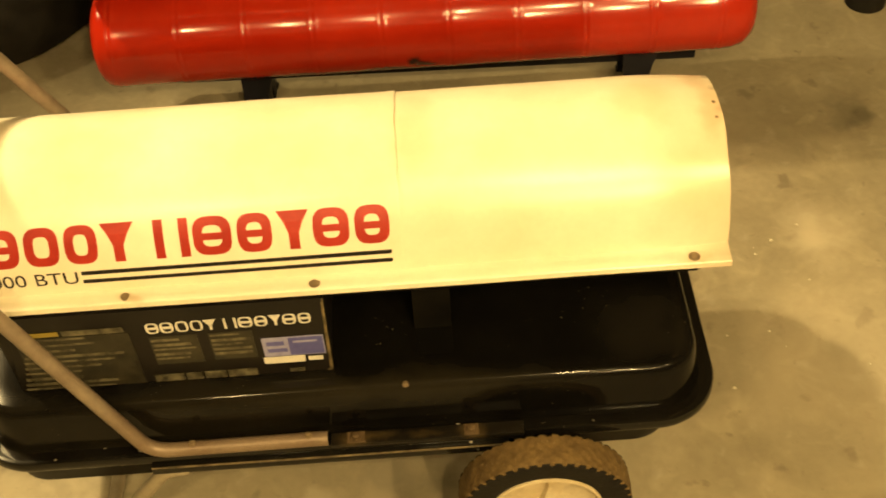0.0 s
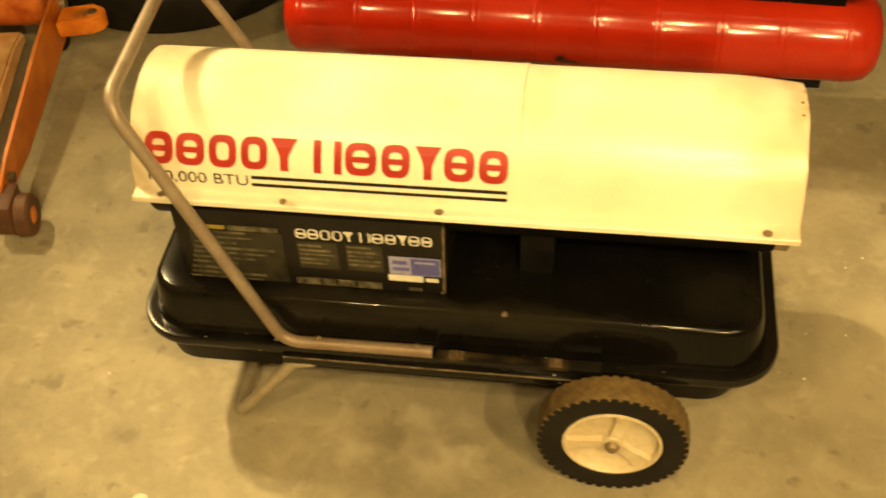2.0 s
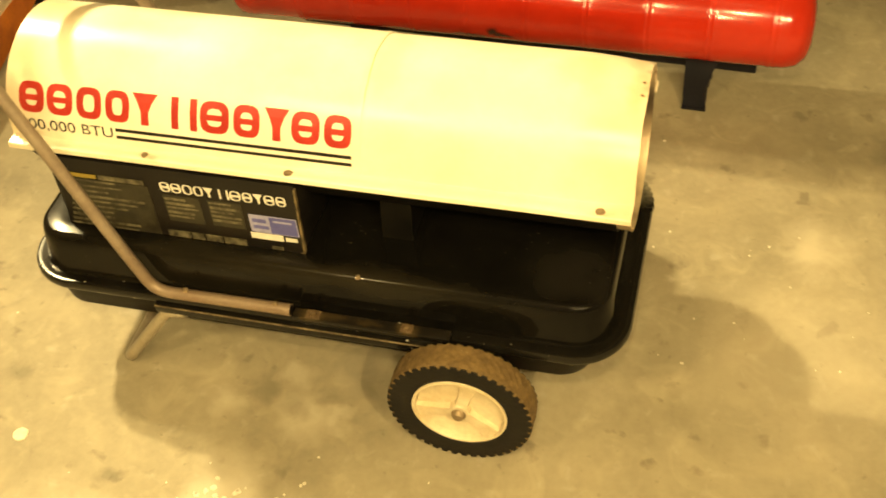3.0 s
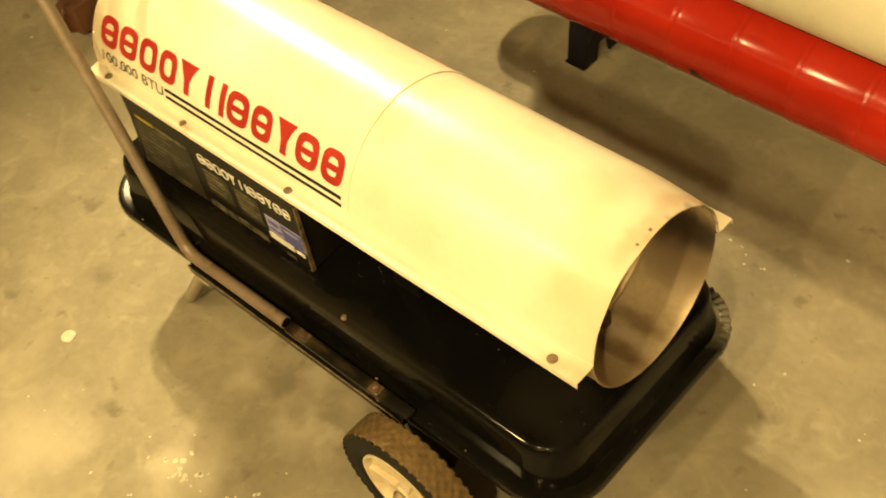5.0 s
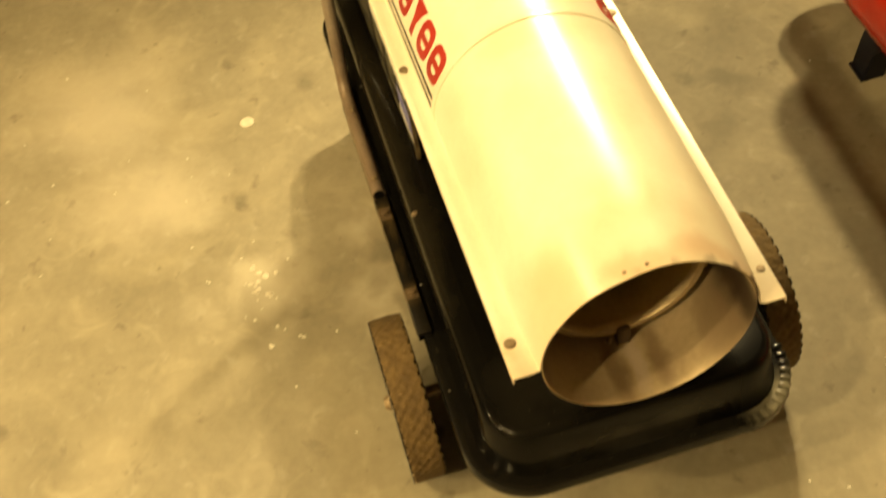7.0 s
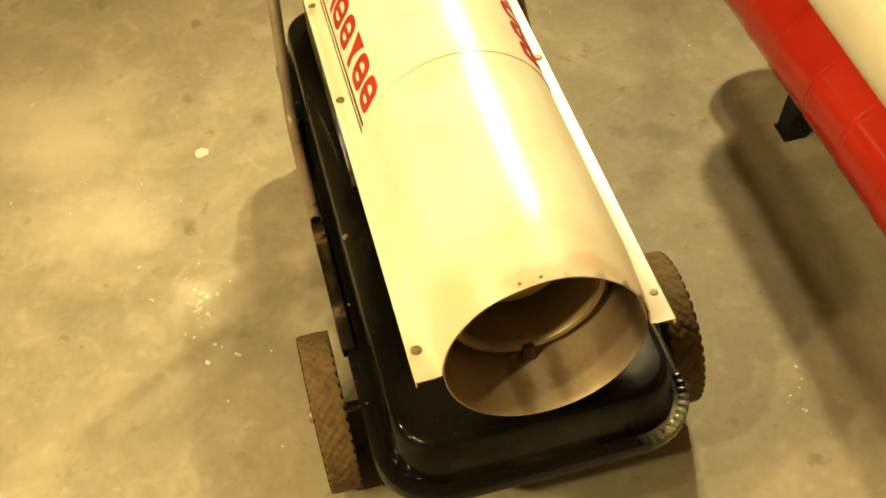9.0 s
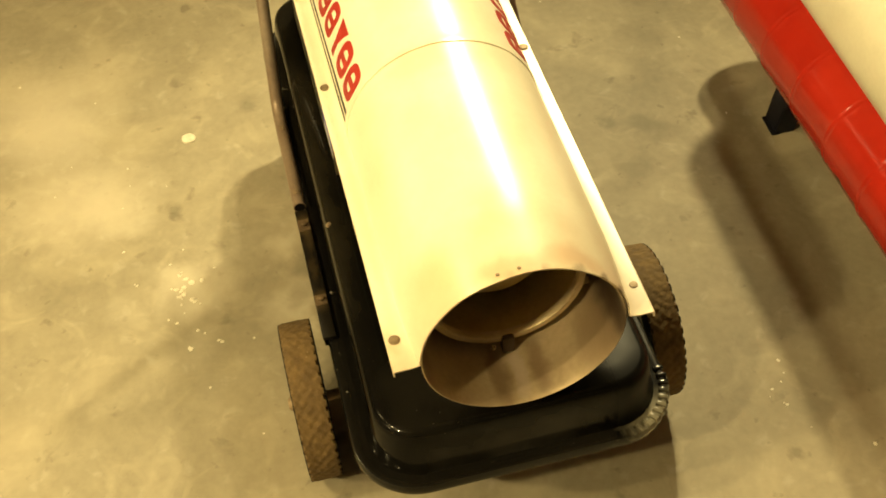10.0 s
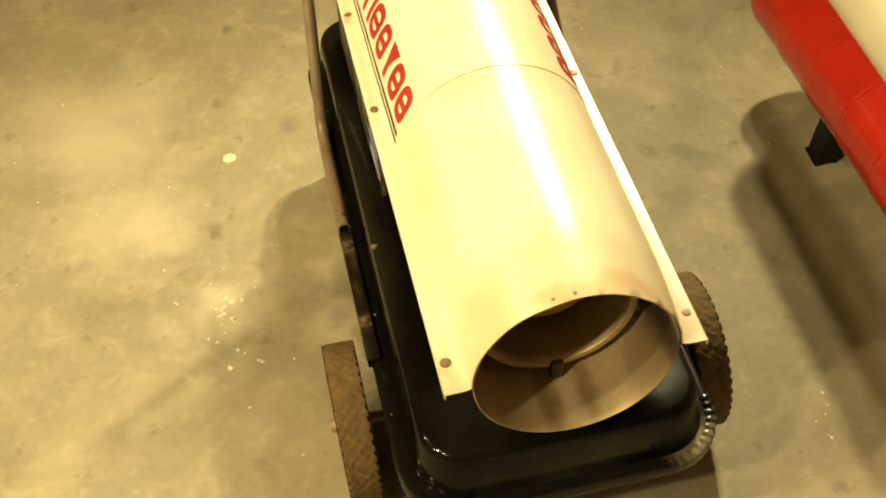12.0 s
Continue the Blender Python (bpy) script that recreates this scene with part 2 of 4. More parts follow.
for at, size, colour, amount in (((0.485, 0.075, 0.585), (0.022, 0.06, 0.03), (0.56, 0.33, 0.18), 0.55), ((0.46, -0.10, 0.56), (0.06, 0.045, 0.06), (0.74, 0.52, 0.30), 0.5), ((0.492, -0.02, 0.603), (0.018, 0.07, 0.02), (0.58, 0.36, 0.20), 0.5),
                                 ((0.40, 0.0, 0.61), (0.05, 0.05, 0.03), (0.68, 0.50, 0.28), 0.45), ((0.46, -0.158, 0.477), (0.03, 0.02, 0.01), (0.58, 0.36, 0.18), 0.6), ((-0.44, 0.02, 0.61), (0.05, 0.05, 0.03), (0.46, 0.31, 0.14), 0.45), ((-0.30, -0.02, 0.61), (0.10, 0.05, 0.03), (0.62, 0.48, 0.28), 0.4), ((-0.06, -0.04, 0.61), (0.12, 0.04, 0.03), (0.66, 0.54, 0.34), 0.3), ((0.28, -0.06, 0.60), (0.10, 0.05, 0.03), (0.68, 0.54, 0.36), 0.25),
                                 ((-0.455, -0.155, 0.477), (0.018, 0.02, 0.01), (0.40, 0.25, 0.10), 0.7), ((-0.26, -0.157, 0.477), (0.02, 0.012, 0.008), (0.40, 0.25, 0.10), 0.5), ((0.115, -0.03, 0.61), (0.03, 0.10, 0.04), (0.66, 0.52, 0.33), 0.4)):
    blot(CREAM, at, size, colour, amount)
# burnt scuffs along the lip of the outlet
for a, size, amount in ((-8, 0.008, 0.25), (12, 0.006, 0.35), (30, 0.011, 0.45), (47, 0.009, 0.7), (63, 0.011, 0.75), (78, 0.008, 0.6)):
    blot(CREAM, (0.5025, 0.132 * math.sin(radians(a)), 0.472 + 0.132 * math.cos(radians(a))), (0.009, size, size), (0.12, 0.06, 0.03), amount, 0.008, 60.0)
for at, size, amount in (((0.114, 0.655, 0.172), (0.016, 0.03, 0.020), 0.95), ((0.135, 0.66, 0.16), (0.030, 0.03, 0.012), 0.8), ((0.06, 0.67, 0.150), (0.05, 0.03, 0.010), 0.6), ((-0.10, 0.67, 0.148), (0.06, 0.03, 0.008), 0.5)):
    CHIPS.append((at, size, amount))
CREAM_FAR = material("aged_cream_paint", (0.60, 0.56, 0.42), (0.72, 0.68, 0.53), rough=0.35, scale=4, grain=120, bump=0.03, speck=0.05)
BLACK = material("black_enamel", (0.004, 0.0035, 0.003), (0.009, 0.008, 0.006), rough=0.15, scale=9, grain=160, bump=0.02, rough_var=0.06, spec=0.32)
DUSTY_BLACK = material("dusty_black_enamel", (0.0025, 0.0022, 0.002), (0.005, 0.0045, 0.0035), rough=0.09, scale=10, grain=150, bump=0.012, rough_var=0.04, spec=0.16)
for m, scale in ((BLACK, 110.0), (DUSTY_BLACK, 90.0)):
    dust(m, (0.40, 0.36, 0.27), scale, 0.14, 0.25)
# the last of these paints the front face's grey reflection into its colour
for at, size, colour in (((0.42, -0.12, 0.30), (0.09, 0.07, 0.02), (0.016, 0.014, 0.010)), ((0.10, -0.19, 0.29), (0.25, 0.02, 0.03), (0.016, 0.014, 0.009)), ((0.50, 0.0, 0.25), (0.03, 0.18, 0.04), (0.032, 0.029, 0.022))):
    blot(DUSTY_BLACK, at, size, colour, 0.55)
for m in (BLACK, DUSTY_BLACK):
    stained(m, (0.024, 0.018, 0.010), (-1, 0, 0), 0.44, 0.58, warp=0.05, warp_scale=14, amount=0.4)
    dull(m, (-1, 0, 0), 0.40, 0.52, 0.30)
dull(DUSTY_BLACK, (0, 1, 0), 0.09, 0.14, 0.32)
dust(BLACK, (0.55, 0.50, 0.40), 42.0, 0.30, 0.85)
# pale lamp reflection on the crimped corner, put into the enamel's colour
blot(BLACK, (0.492, 0.195, 0.222), (0.05, 0.06, 0.03), (0.20, 0.18, 0.125), 0.75, 0.012, 60.0)
blot(DUSTY_BLACK, (-0.27, -0.205, 0.25), (0.30, 0.03, 0.07), (0.016, 0.013, 0.007), 0.35, 0.04, 12.0)
blot(DUSTY_BLACK, (-0.10, -0.185, 0.298), (0.40, 0.03, 0.02), (0.022, 0.018, 0.010), 0.4, 0.03, 14.0)
DULL_BLACK = material("dull_black_paint", (0.003, 0.0027, 0.0024), (0.007, 0.006, 0.0042), rough=0.5, scale=12, grain=150, bump=0.15, spec=0.1)
RAIL = material("chipped_black_rail", (0.004, 0.0035, 0.0028), (0.010, 0.008, 0.005), rough=0.35, scale=16, grain=150, bump=0.15, spec=0.22)
for at, size, amount in (((0.0, -0.222, 0.23), (0.03, 0.02, 0.02), 0.8), ((0.035, -0.222, 0.23), (0.03, 0.01, 0.02), 0.5), ((0.163, -0.222, 0.23), (0.022, 0.02, 0.02), 0.7), ((0.004, 0.222, 0.23), (0.03, 0.02, 0.02), 0.6), ((0.163, 0.222, 0.23), (0.03, 0.02, 0.02), 0.6), ((0.10, -0.222, 0.23), (0.03, 0.006, 0.01), 0.4)):
    blot(RAIL, at, size, (0.12, 0.08, 0.03), amount * 0.45, 0.015, 50.0)
PANEL = material("black_panel", (0.005, 0.0045, 0.004), (0.011, 0.009, 0.007), rough=0.4, scale=14, grain=160, bump=0.05, spec=0.25)
RED_INK = material("red_ink", (0.34, 0.022, 0.014), (0.43, 0.034, 0.020), rough=0.4, scale=20, grain=200, bump=0.02)
BLACK_INK = material("black_ink", (0.006, 0.005, 0.004), (0.018, 0.015, 0.011), rough=0.55, spec=0.25, scale=30, grain=200, bump=0.02)
WHITE_INK = material("white_ink", (0.62, 0.60, 0.52), (0.75, 0.72, 0.64), rough=0.5, scale=30, grain=200, bump=0.02)
GREY_INK = material("faded_grey_ink", (0.012, 0.010, 0.006), (0.17, 0.15, 0.09), rough=0.55, scale=60, grain=200, bump=0.02)
FADED_PLATE = material("faded_label_plate", (0.008, 0.007, 0.004), (0.036, 0.031, 0.017), rough=0.5, scale=35, grain=120, bump=0.03)
YELLOW_INK = material("yellow_ink", (0.28, 0.20, 0.03), (0.40, 0.30, 0.05), rough=0.5, scale=40, grain=200, bump=0.02)
BLUE_INK = material("blue_sticker", (0.06, 0.065, 0.26), (0.12, 0.12, 0.36), rough=0.4, scale=30, grain=200, bump=0.02)
PALE_BLUE = material("pale_blue_ink", (0.24, 0.24, 0.42), (0.34, 0.34, 0.52), rough=0.4, scale=60, grain=200, bump=0.02)
TUBE_PAINT = material("worn_tube_paint", (0.19, 0.140, 0.100), (0.28, 0.225, 0.165), rough=0.42, metal=0.25, scale=18, grain=120, bump=0.08)
stained(TUBE_PAINT, (0.16, 0.075, 0.025), (0, 0, -1), -0.32, -0.19, warp=0.03, warp_scale=30, amount=0.38)
STAND_PAINT = material("worn_grey_paint", (0.30, 0.25, 0.17), (0.40, 0.35, 0.26), rough=0.4, metal=0.25, scale=18, grain=120, bump=0.10)
EDGE_WEAR = material("worn_panel_edge", (0.05, 0.037, 0.018), (0.28, 0.21, 0.11), rough=0.4, metal=0.3, scale=40, grain=200, bump=0.1)
RUST = material("rusty_steel", (0.075, 0.046, 0.019), (0.145, 0.095, 0.045), rough=0.7, metal=0.2, scale=40, grain=220, bump=0.4)
SCREW = material("screw_steel", (0.19, 0.135, 0.075), (0.30, 0.225, 0.135), rough=0.55, metal=0.4, scale=80, grain=300, bump=0.2)
RUBBER = material("black_rubber", (0.006, 0.0055, 0.005), (0.014, 0.012, 0.009), rough=0.65, scale=22, grain=180, bump=0.3, spec=0.2)
DUSTY_TREAD = material("dusty_tread", (0.085, 0.050, 0.014), (0.165, 0.105, 0.036), rough=0.85, scale=55, grain=160, bump=0.5)
dust(DUSTY_TREAD, (0.36, 0.29, 0.17), 120.0, 0.25, 0.5)
DUSTY_RUBBER = material("dusty_sidewall", (0.035, 0.028, 0.016), (0.085, 0.068, 0.040), rough=0.85, scale=9, grain=140, bump=0.3)
RIM_PLASTIC = material("cream_plastic", (0.50, 0.40, 0.24), (0.66, 0.58, 0.42), rough=0.42, scale=22, grain=120, bump=0.08)
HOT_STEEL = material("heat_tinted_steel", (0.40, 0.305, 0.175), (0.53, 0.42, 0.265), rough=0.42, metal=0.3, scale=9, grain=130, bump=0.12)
# brown and pale streaks at the bottom; the +y side and top much darker
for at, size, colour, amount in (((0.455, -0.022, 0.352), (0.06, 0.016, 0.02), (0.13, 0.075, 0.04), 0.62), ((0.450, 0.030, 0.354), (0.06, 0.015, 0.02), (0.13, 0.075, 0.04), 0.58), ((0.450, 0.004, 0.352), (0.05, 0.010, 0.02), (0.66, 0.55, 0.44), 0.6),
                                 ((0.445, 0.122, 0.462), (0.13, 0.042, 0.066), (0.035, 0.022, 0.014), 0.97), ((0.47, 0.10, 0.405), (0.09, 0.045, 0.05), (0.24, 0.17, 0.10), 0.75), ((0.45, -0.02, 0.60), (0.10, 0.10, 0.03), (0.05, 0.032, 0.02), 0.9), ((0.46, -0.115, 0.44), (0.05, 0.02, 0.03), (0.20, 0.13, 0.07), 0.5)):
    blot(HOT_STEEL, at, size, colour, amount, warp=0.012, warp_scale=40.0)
BURNT_STEEL = material("burnt_steel", (0.15, 0.105, 0.055), (0.26, 0.19, 0.11), rough=0.55, metal=0.5, scale=14, grain=150, bump=0.2)
SOOT = material("sooty_steel", (0.055, 0.034, 0.018), (0.12, 0.078, 0.042), rough=0.7, scale=40, grain=200, bump=0.3)
BURNER_GOLD = material("golden_tempered_steel", (0.40, 0.31, 0.13), (0.58, 0.47, 0.23), rough=0.42, metal=0.55, scale=8, grain=130, bump=0.1)
PALE_STEEL = material("scaled_steel", (0.46, 0.36, 0.21), (0.62, 0.50, 0.32), rough=0.5, metal=0.4, scale=20, grain=150, bump=0.2)
RED_ENAMEL = material("red_enamel", (0.37, 0.016, 0.006), (0.47, 0.026, 0.010), rough=0.15, scale=5, grain=60, bump=0.03, rough_var=0.05, speck=0.05)
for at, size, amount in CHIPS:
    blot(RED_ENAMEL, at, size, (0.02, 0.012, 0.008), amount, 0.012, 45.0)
BLUE_BLACK = material("blue_black_paint", (0.004, 0.004, 0.007), (0.009, 0.009, 0.014), rough=0.5, scale=14, grain=150, bump=0.15, spec=0.2)
ORANGE = material("orange_paint", (0.52, 0.12, 0.013), (0.78, 0.26, 0.032), rough=0.45, scale=14, grain=130, bump=0.1)
for at, size in (((-0.06, 0.60, 0.22), (0.05, 0.03, 0.03)), ((-0.15, 0.62, 0.225), (0.03, 0.04, 0.03)), ((-0.03, 0.63, 0.17), (0.03, 0.05, 0.04)), ((0.06, 0.585, 0.13), (0.03, 0.02, 0.01))):
    blot(ORANGE, at, size, (0.09, 0.045, 0.02), 0.75, 0.02, 40.0)
ORANGE_WORN = material("worn_orange_paint", (0.46, 0.11, 0.013), (0.66, 0.21, 0.032), rough=0.5, scale=18, grain=130, bump=0.15)
DUSTY_ARM = material("dusty_arm_paint", (0.50, 0.25, 0.09), (0.74, 0.50, 0.25), rough=0.6, scale=16, grain=120, bump=0.15)
SOCKET_PAINT = material("worn_red_orange_paint", (0.34, 0.055, 0.010), (0.60, 0.17, 0.030), rough=0.5, scale=22, grain=140, bump=0.3)
for at, size in (((-0.06, 0.60, 0.22), (0.05, 0.03, 0.03)), ((-0.15, 0.62, 0.225), (0.03, 0.04, 0.03)), ((-0.03, 0.63, 0.17), (0.03, 0.05, 0.04))):
    blot(SOCKET_PAINT, at, size, (0.08, 0.045, 0.02), 0.7, 0.02, 40.0)
CASTER = material("rust_brown_iron", (0.055, 0.020, 0.008), (0.13, 0.050, 0.018), rough=0.6, scale=25, grain=160, bump=0.3)
RIM_STEEL = material("dusty_dark_steel", (0.05, 0.040, 0.026), (0.13, 0.105, 0.07), rough=0.7, metal=0.2, scale=7, grain=120, bump=0.2)
CHIP = material("pale_chip", (0.55, 0.50, 0.38), (0.68, 0.63, 0.50), rough=0.6, scale=40, grain=200)
LAMP_WHITE = material("lamp_enamel", (0.72, 0.70, 0.64), (0.80, 0.78, 0.72), rough=0.5, scale=4, grain=60)

TUBE_GLOW = bpy.data.materials.new("lit_tube")
TUBE_GLOW.use_nodes = True
TUBE_GLOW.node_tree.nodes["Principled BSDF"].inputs["Emission Color"].default_value = (*WARM, 1)
TUBE_GLOW.node_tree.nodes["Principled BSDF"].inputs["Emission Strength"].default_value = 12.0

# ---- mesh helpers ----


def part(name, bm, mat, parent=None, label="", smooth=True):
    """One mesh object out of a bmesh."""
    bmesh.ops.recalc_face_normals(bm, faces=bm.faces)
    me = bpy.data.meshes.new(name)
    bm.to_mesh(me)
    bm.free()
    me.materials.append(mat)
    if smooth:
        me.shade_smooth()
        me.set_sharp_from_angle(angle=radians(38))
    ob = new(name, me)
    if parent:
        ob.parent = parent
    if label:
        ob["label"] = label
    return ob


def thing(name, label, category, m=None, group=""):
    """An empty at a thing's base."""
    ob = new(name)
    ob.empty_display_size = 0.05
    if m is not None:
        ob.matrix_basis = m
    return tagged(ob, label, category, group)


def loft(bm, loops, cap=True, closed=True):
    rows = [[bm.verts.new(p) for p in loop] for loop in loops]
    n = len(rows[0])
    for a, b in zip(rows, rows[1:]):
        for i in range(n if closed else n - 1):
            bm.faces.new((a[i], a[(i + 1) % n], b[(i + 1) % n], b[i]))
    if cap:
        bm.faces.new(rows[0])
        bm.faces.new(rows[-1][::-1])
    return bm


def box(bm, lo, hi, bevel=0.0, seg=2):
    vs = [bm.verts.new((x, y, z)) for x in (lo[0], hi[0]) for y in (lo[1], hi[1]) for z in (lo[2], hi[2])]
    fs = [bm.faces.new([vs[i] for i in f]) for f in ((0, 1, 3, 2), (4, 6, 7, 5), (0, 4, 5, 1), (2, 3, 7, 6), (0, 2, 6, 4), (1, 5, 7, 3))]
    if bevel:
        edges = list({e for f in fs for e in f.edges})
        bmesh.ops.bevel(bm, geom=edges, offset=bevel, segments=seg, profile=0.5, affect="EDGES")
    return bm


def lathe(bm, profile, centre, axis="y", seg=48, start=0.0, stop=360.0, close=True):
    """Turns (radius, height) pairs about an axis through centre."""
    full = stop - start >= 360
    n = seg if full else seg + 1
    loops = []
    for i in range(n):
        a = radians(start + (stop - start) * i / seg)
        loop = []
        for r, h in profile:
            u, v = r * math.cos(a), r * math.sin(a)
            p = {"x": (h, u, v), "y": (u, h, v), "z": (u, v, h)}[axis]
            loop.append((p[0] + centre[0], p[1] + centre[1], p[2] + centre[2]))
        loops.append(loop)
    rows = [[bm.verts.new(p) for p in loop] for loop in loops]
    pairs = list(zip(rows, rows[1:] + rows[:1])) if full else list(zip(rows, rows[1:]))
    m = len(profile)
    for a, b in pairs:
        for k in range(m if close else m - 1):
            quad = (a[k], a[(k + 1) % m], b[(k + 1) % m], b[k])
            bm.faces.new(quad)
    bmesh.ops.remove_doubles(bm, verts=bm.verts, dist=1e-6)
    return bm


def rounded(points, radius, steps=7):
    """A polyline with its inner corners rounded off."""
    pts = [Vector(p) for p in points]
    out = [pts[0]]
    for a, b, c in zip(pts, pts[1:], pts[2:]):
        u, v = (a - b).normalized(), (c - b).normalized()
        half = u.angle(v) / 2
        cut = min(radius / math.tan(half), (a - b).length * 0.48, (c - b).length * 0.48)
        p, q = b + u * cut, b + v * cut
        for i in range(steps + 1):
            s = i / steps
            out.append((1 - s) ** 2 * p + 2 * s * (1 - s) * b + s * s * q)
    out.append(pts[-1])
    return out


def tube(bm, path, radius, seg=14):
    pts = [Vector(p) for p in path]
    up = Vector((0, 0, 1))
    first = (pts[1] - pts[0]).normalized()
    side = first.cross(up if abs(first.z) < 0.9 else Vector((1, 0, 0))).normalized()
    loops = []
    for i, p in enumerate(pts):
        d = (pts[min(i + 1, len(pts) - 1)] - pts[max(i - 1, 0)]).normalized()
        side = (side - d * side.dot(d)).normalized()
        other = d.cross(side)
        loops.append([p + radius * (math.cos(2 * math.pi * k / seg) * side + math.sin(2 * math.pi * k / seg) * other) for k in range(seg)])
    return loft(bm, loops)


def rounded_rect(x0, x1, y0, y1, r, z, steps=8, wave=0.0):
    """wave: small crimps round the first corner."""
    out = []
    for cx, cy, a0 in ((x1 - r, y1 - r, 0), (x0 + r, y1 - r, 90), (x0 + r, y0 + r, 180), (x1 - r, y0 + r, 270)):
        for i in range(steps + 1):
            a = radians(a0 + 90 * i / steps)
            rr = r + (0.0 if a0 else wave if i % 2 else -wave)
            out.append((cx + rr * math.cos(a), cy + rr * math.sin(a), z))
    return out


def bolt(bm, at, radius, height, axis="z"):
    prof = [(0.0, 0.0), (radius * 1.35, 0.0), (radius * 1.35, height * 0.25), (radius, height * 0.3), (radius * 0.95, height * 0.85), (radius * 0.6, height), (0.0, height)]
    return lathe(bm, prof, at, axis, seg=12, close=False)


# ---- the setting ----
bm = bmesh.new()
box(bm, (-7, -5, -0.12), (5, 5, 0.0))
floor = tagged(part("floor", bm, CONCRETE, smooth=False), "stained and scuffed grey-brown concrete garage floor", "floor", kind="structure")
for name, lo, hi in (("wall_north", (-7.15, 5, -0.12), (5.15, 5.15, CEIL)), ("wall_south", (-7.15, -5.15, -0.12), (5.15, -5, CEIL)),
                     ("wall_west", (-7.15, -5, -0.12), (-7, 5, CEIL)), ("wall_east", (5, -5, -0.12), (5.15, 5, CEIL))):
    tagged(part(name, box(bmesh.new(), lo, hi), PLASTER, smooth=False), "plain pale plastered wall closing the room", "wall", kind="structure")
tagged(part("ceiling", box(bmesh.new(), (-7.15, -5.15, CEIL), (5.15, 5.15, CEIL + 0.12)), PLASTER, smooth=False), "plain pale ceiling of the room", "ceiling", kind="structure")

for (x, y, z), watts in SPOTS:
    lamp = thing("ceiling_spot", "white enamelled ceiling spot aimed at the heaters", "lamp", pose(x, y, z), "ceiling spots")
    aim = look((0, 0, 0), AIM - Vector((x, y, z)))
    shade = lathe(bmesh.new(), [(0.112, -0.03), (0.094, 0.06), (0.050, 0.10), (0.0, 0.105), (0.0, 0.110), (0.054, 0.105), (0.099, 0.063), (0.117, -0.03)], (0, 0, 0), "z", 32, close=False)
    shade.transform(aim)
    part("shade", shade, LAMP_WHITE, lamp)
    bulb = lathe(bmesh.new(), [(0.0, 0.082), (0.030, 0.083), (0.040, 0.088), (0.028, 0.095), (0.0, 0.097)], (0, 0, 0), "z", 24, close=False)
    bulb.transform(aim)
    part("bulb", bulb, TUBE_GLOW, lamp, "glowing warm bulb")
    back = aim @ Vector((0, 0, 0.104))
    part("stem", tube(bmesh.new(), rounded([back, aim @ Vector((0, 0, 0.14)), (back.x * 1.35, back.y * 1.35, 0.196)], 0.01), 0.012), LAMP_WHITE, lamp)
    part("ceiling_cup", lathe(bmesh.new(), [(0.0, 0.200), (0.05, 0.200), (0.048, 0.186), (0.014, 0.180), (0.0, 0.180)], (back.x * 1.35, back.y * 1.35, 0), "z", 28, close=False), LAMP_WHITE, lamp)
for (x, y, z), watts in BULBS:
    lamp = thing("pendant_bulb", "bare warm light bulb hanging from the ceiling", "lamp", pose(x, y, z), "pendant bulbs")
    up = CEIL - z
    part("ceiling_cup", lathe(bmesh.new(), [(0.0, up), (0.05, up), (0.048, up - 0.015), (0.012, up - 0.022), (0.0, up - 0.022)], (0, 0, 0), "z", 28, close=False), LAMP_WHITE, lamp)
    part("cord", tube(bmesh.new(), [(0, 0, 0.125), (0, 0, 0.5 * up), (0, 0, up - 0.02)], 0.004, 8), LAMP_WHITE, lamp)
    part("holder", lathe(bmesh.new(), [(0.0, 0.130), (0.012, 0.130), (0.020, 0.118), (0.022, 0.070), (0.0, 0.070)], (0, 0, 0), "z", 28, close=False), LAMP_WHITE, lamp)
    part("bulb", lathe(bmesh.new(), [(0.0, 0.072), (0.013, 0.070), (0.015, 0.066), (0.020, 0.062), (0.018, 0.058), (0.0, 0.056)], (0, 0, 0), "z", 28, close=False), TUBE_GLOW, lamp, "glowing warm glass bulb")

# ---- torpedo heater with the black tank ----
heater = thing("torpedo_heater", "cream and black kerosene torpedo heater on two wheels, standing on concrete", "heater")
CZ, FZ = 0.472, 0.477      # axis of the barrel, top of its side flanges


def barrel_radius(x, radius):
    """The barrel narrows a little towards its outlet."""
    return radius - 0.0025 * max(0.0, (x + 0.1) / 0.6) - 0.006 * max(0.0, (x - 0.40) / 0.10) ** 1.5


def shell_profile(radius, thick=0.0016):
    """Half barrel with a flat flange and a turned-down lip on either side."""
    half = []
    for i in range(25):
        a = radians(i * 87.0 / 24)
        half.append((radius * math.sin(a), CZ + radius * math.cos(a)))
    half += [(radius + 0.0035, FZ + 0.0012), (radius + 0.008, FZ), (0.1602, FZ - 0.0005), (0.1616, FZ - 0.002), (0.1618, FZ - 0.010)]
    outer = [(-y, z) for y, z in half[:0:-1]] + half
    inner = []
    for k, (y, z) in enumerate(outer):
        a, b = outer[max(k - 1, 0)], outer[min(k + 1, len(outer) - 1)]
        d = Vector((b[0] - a[0], b[1] - a[1])).normalized()
        inner.append((y + d.y * thick, z - d.x * thick))
    return outer, inner


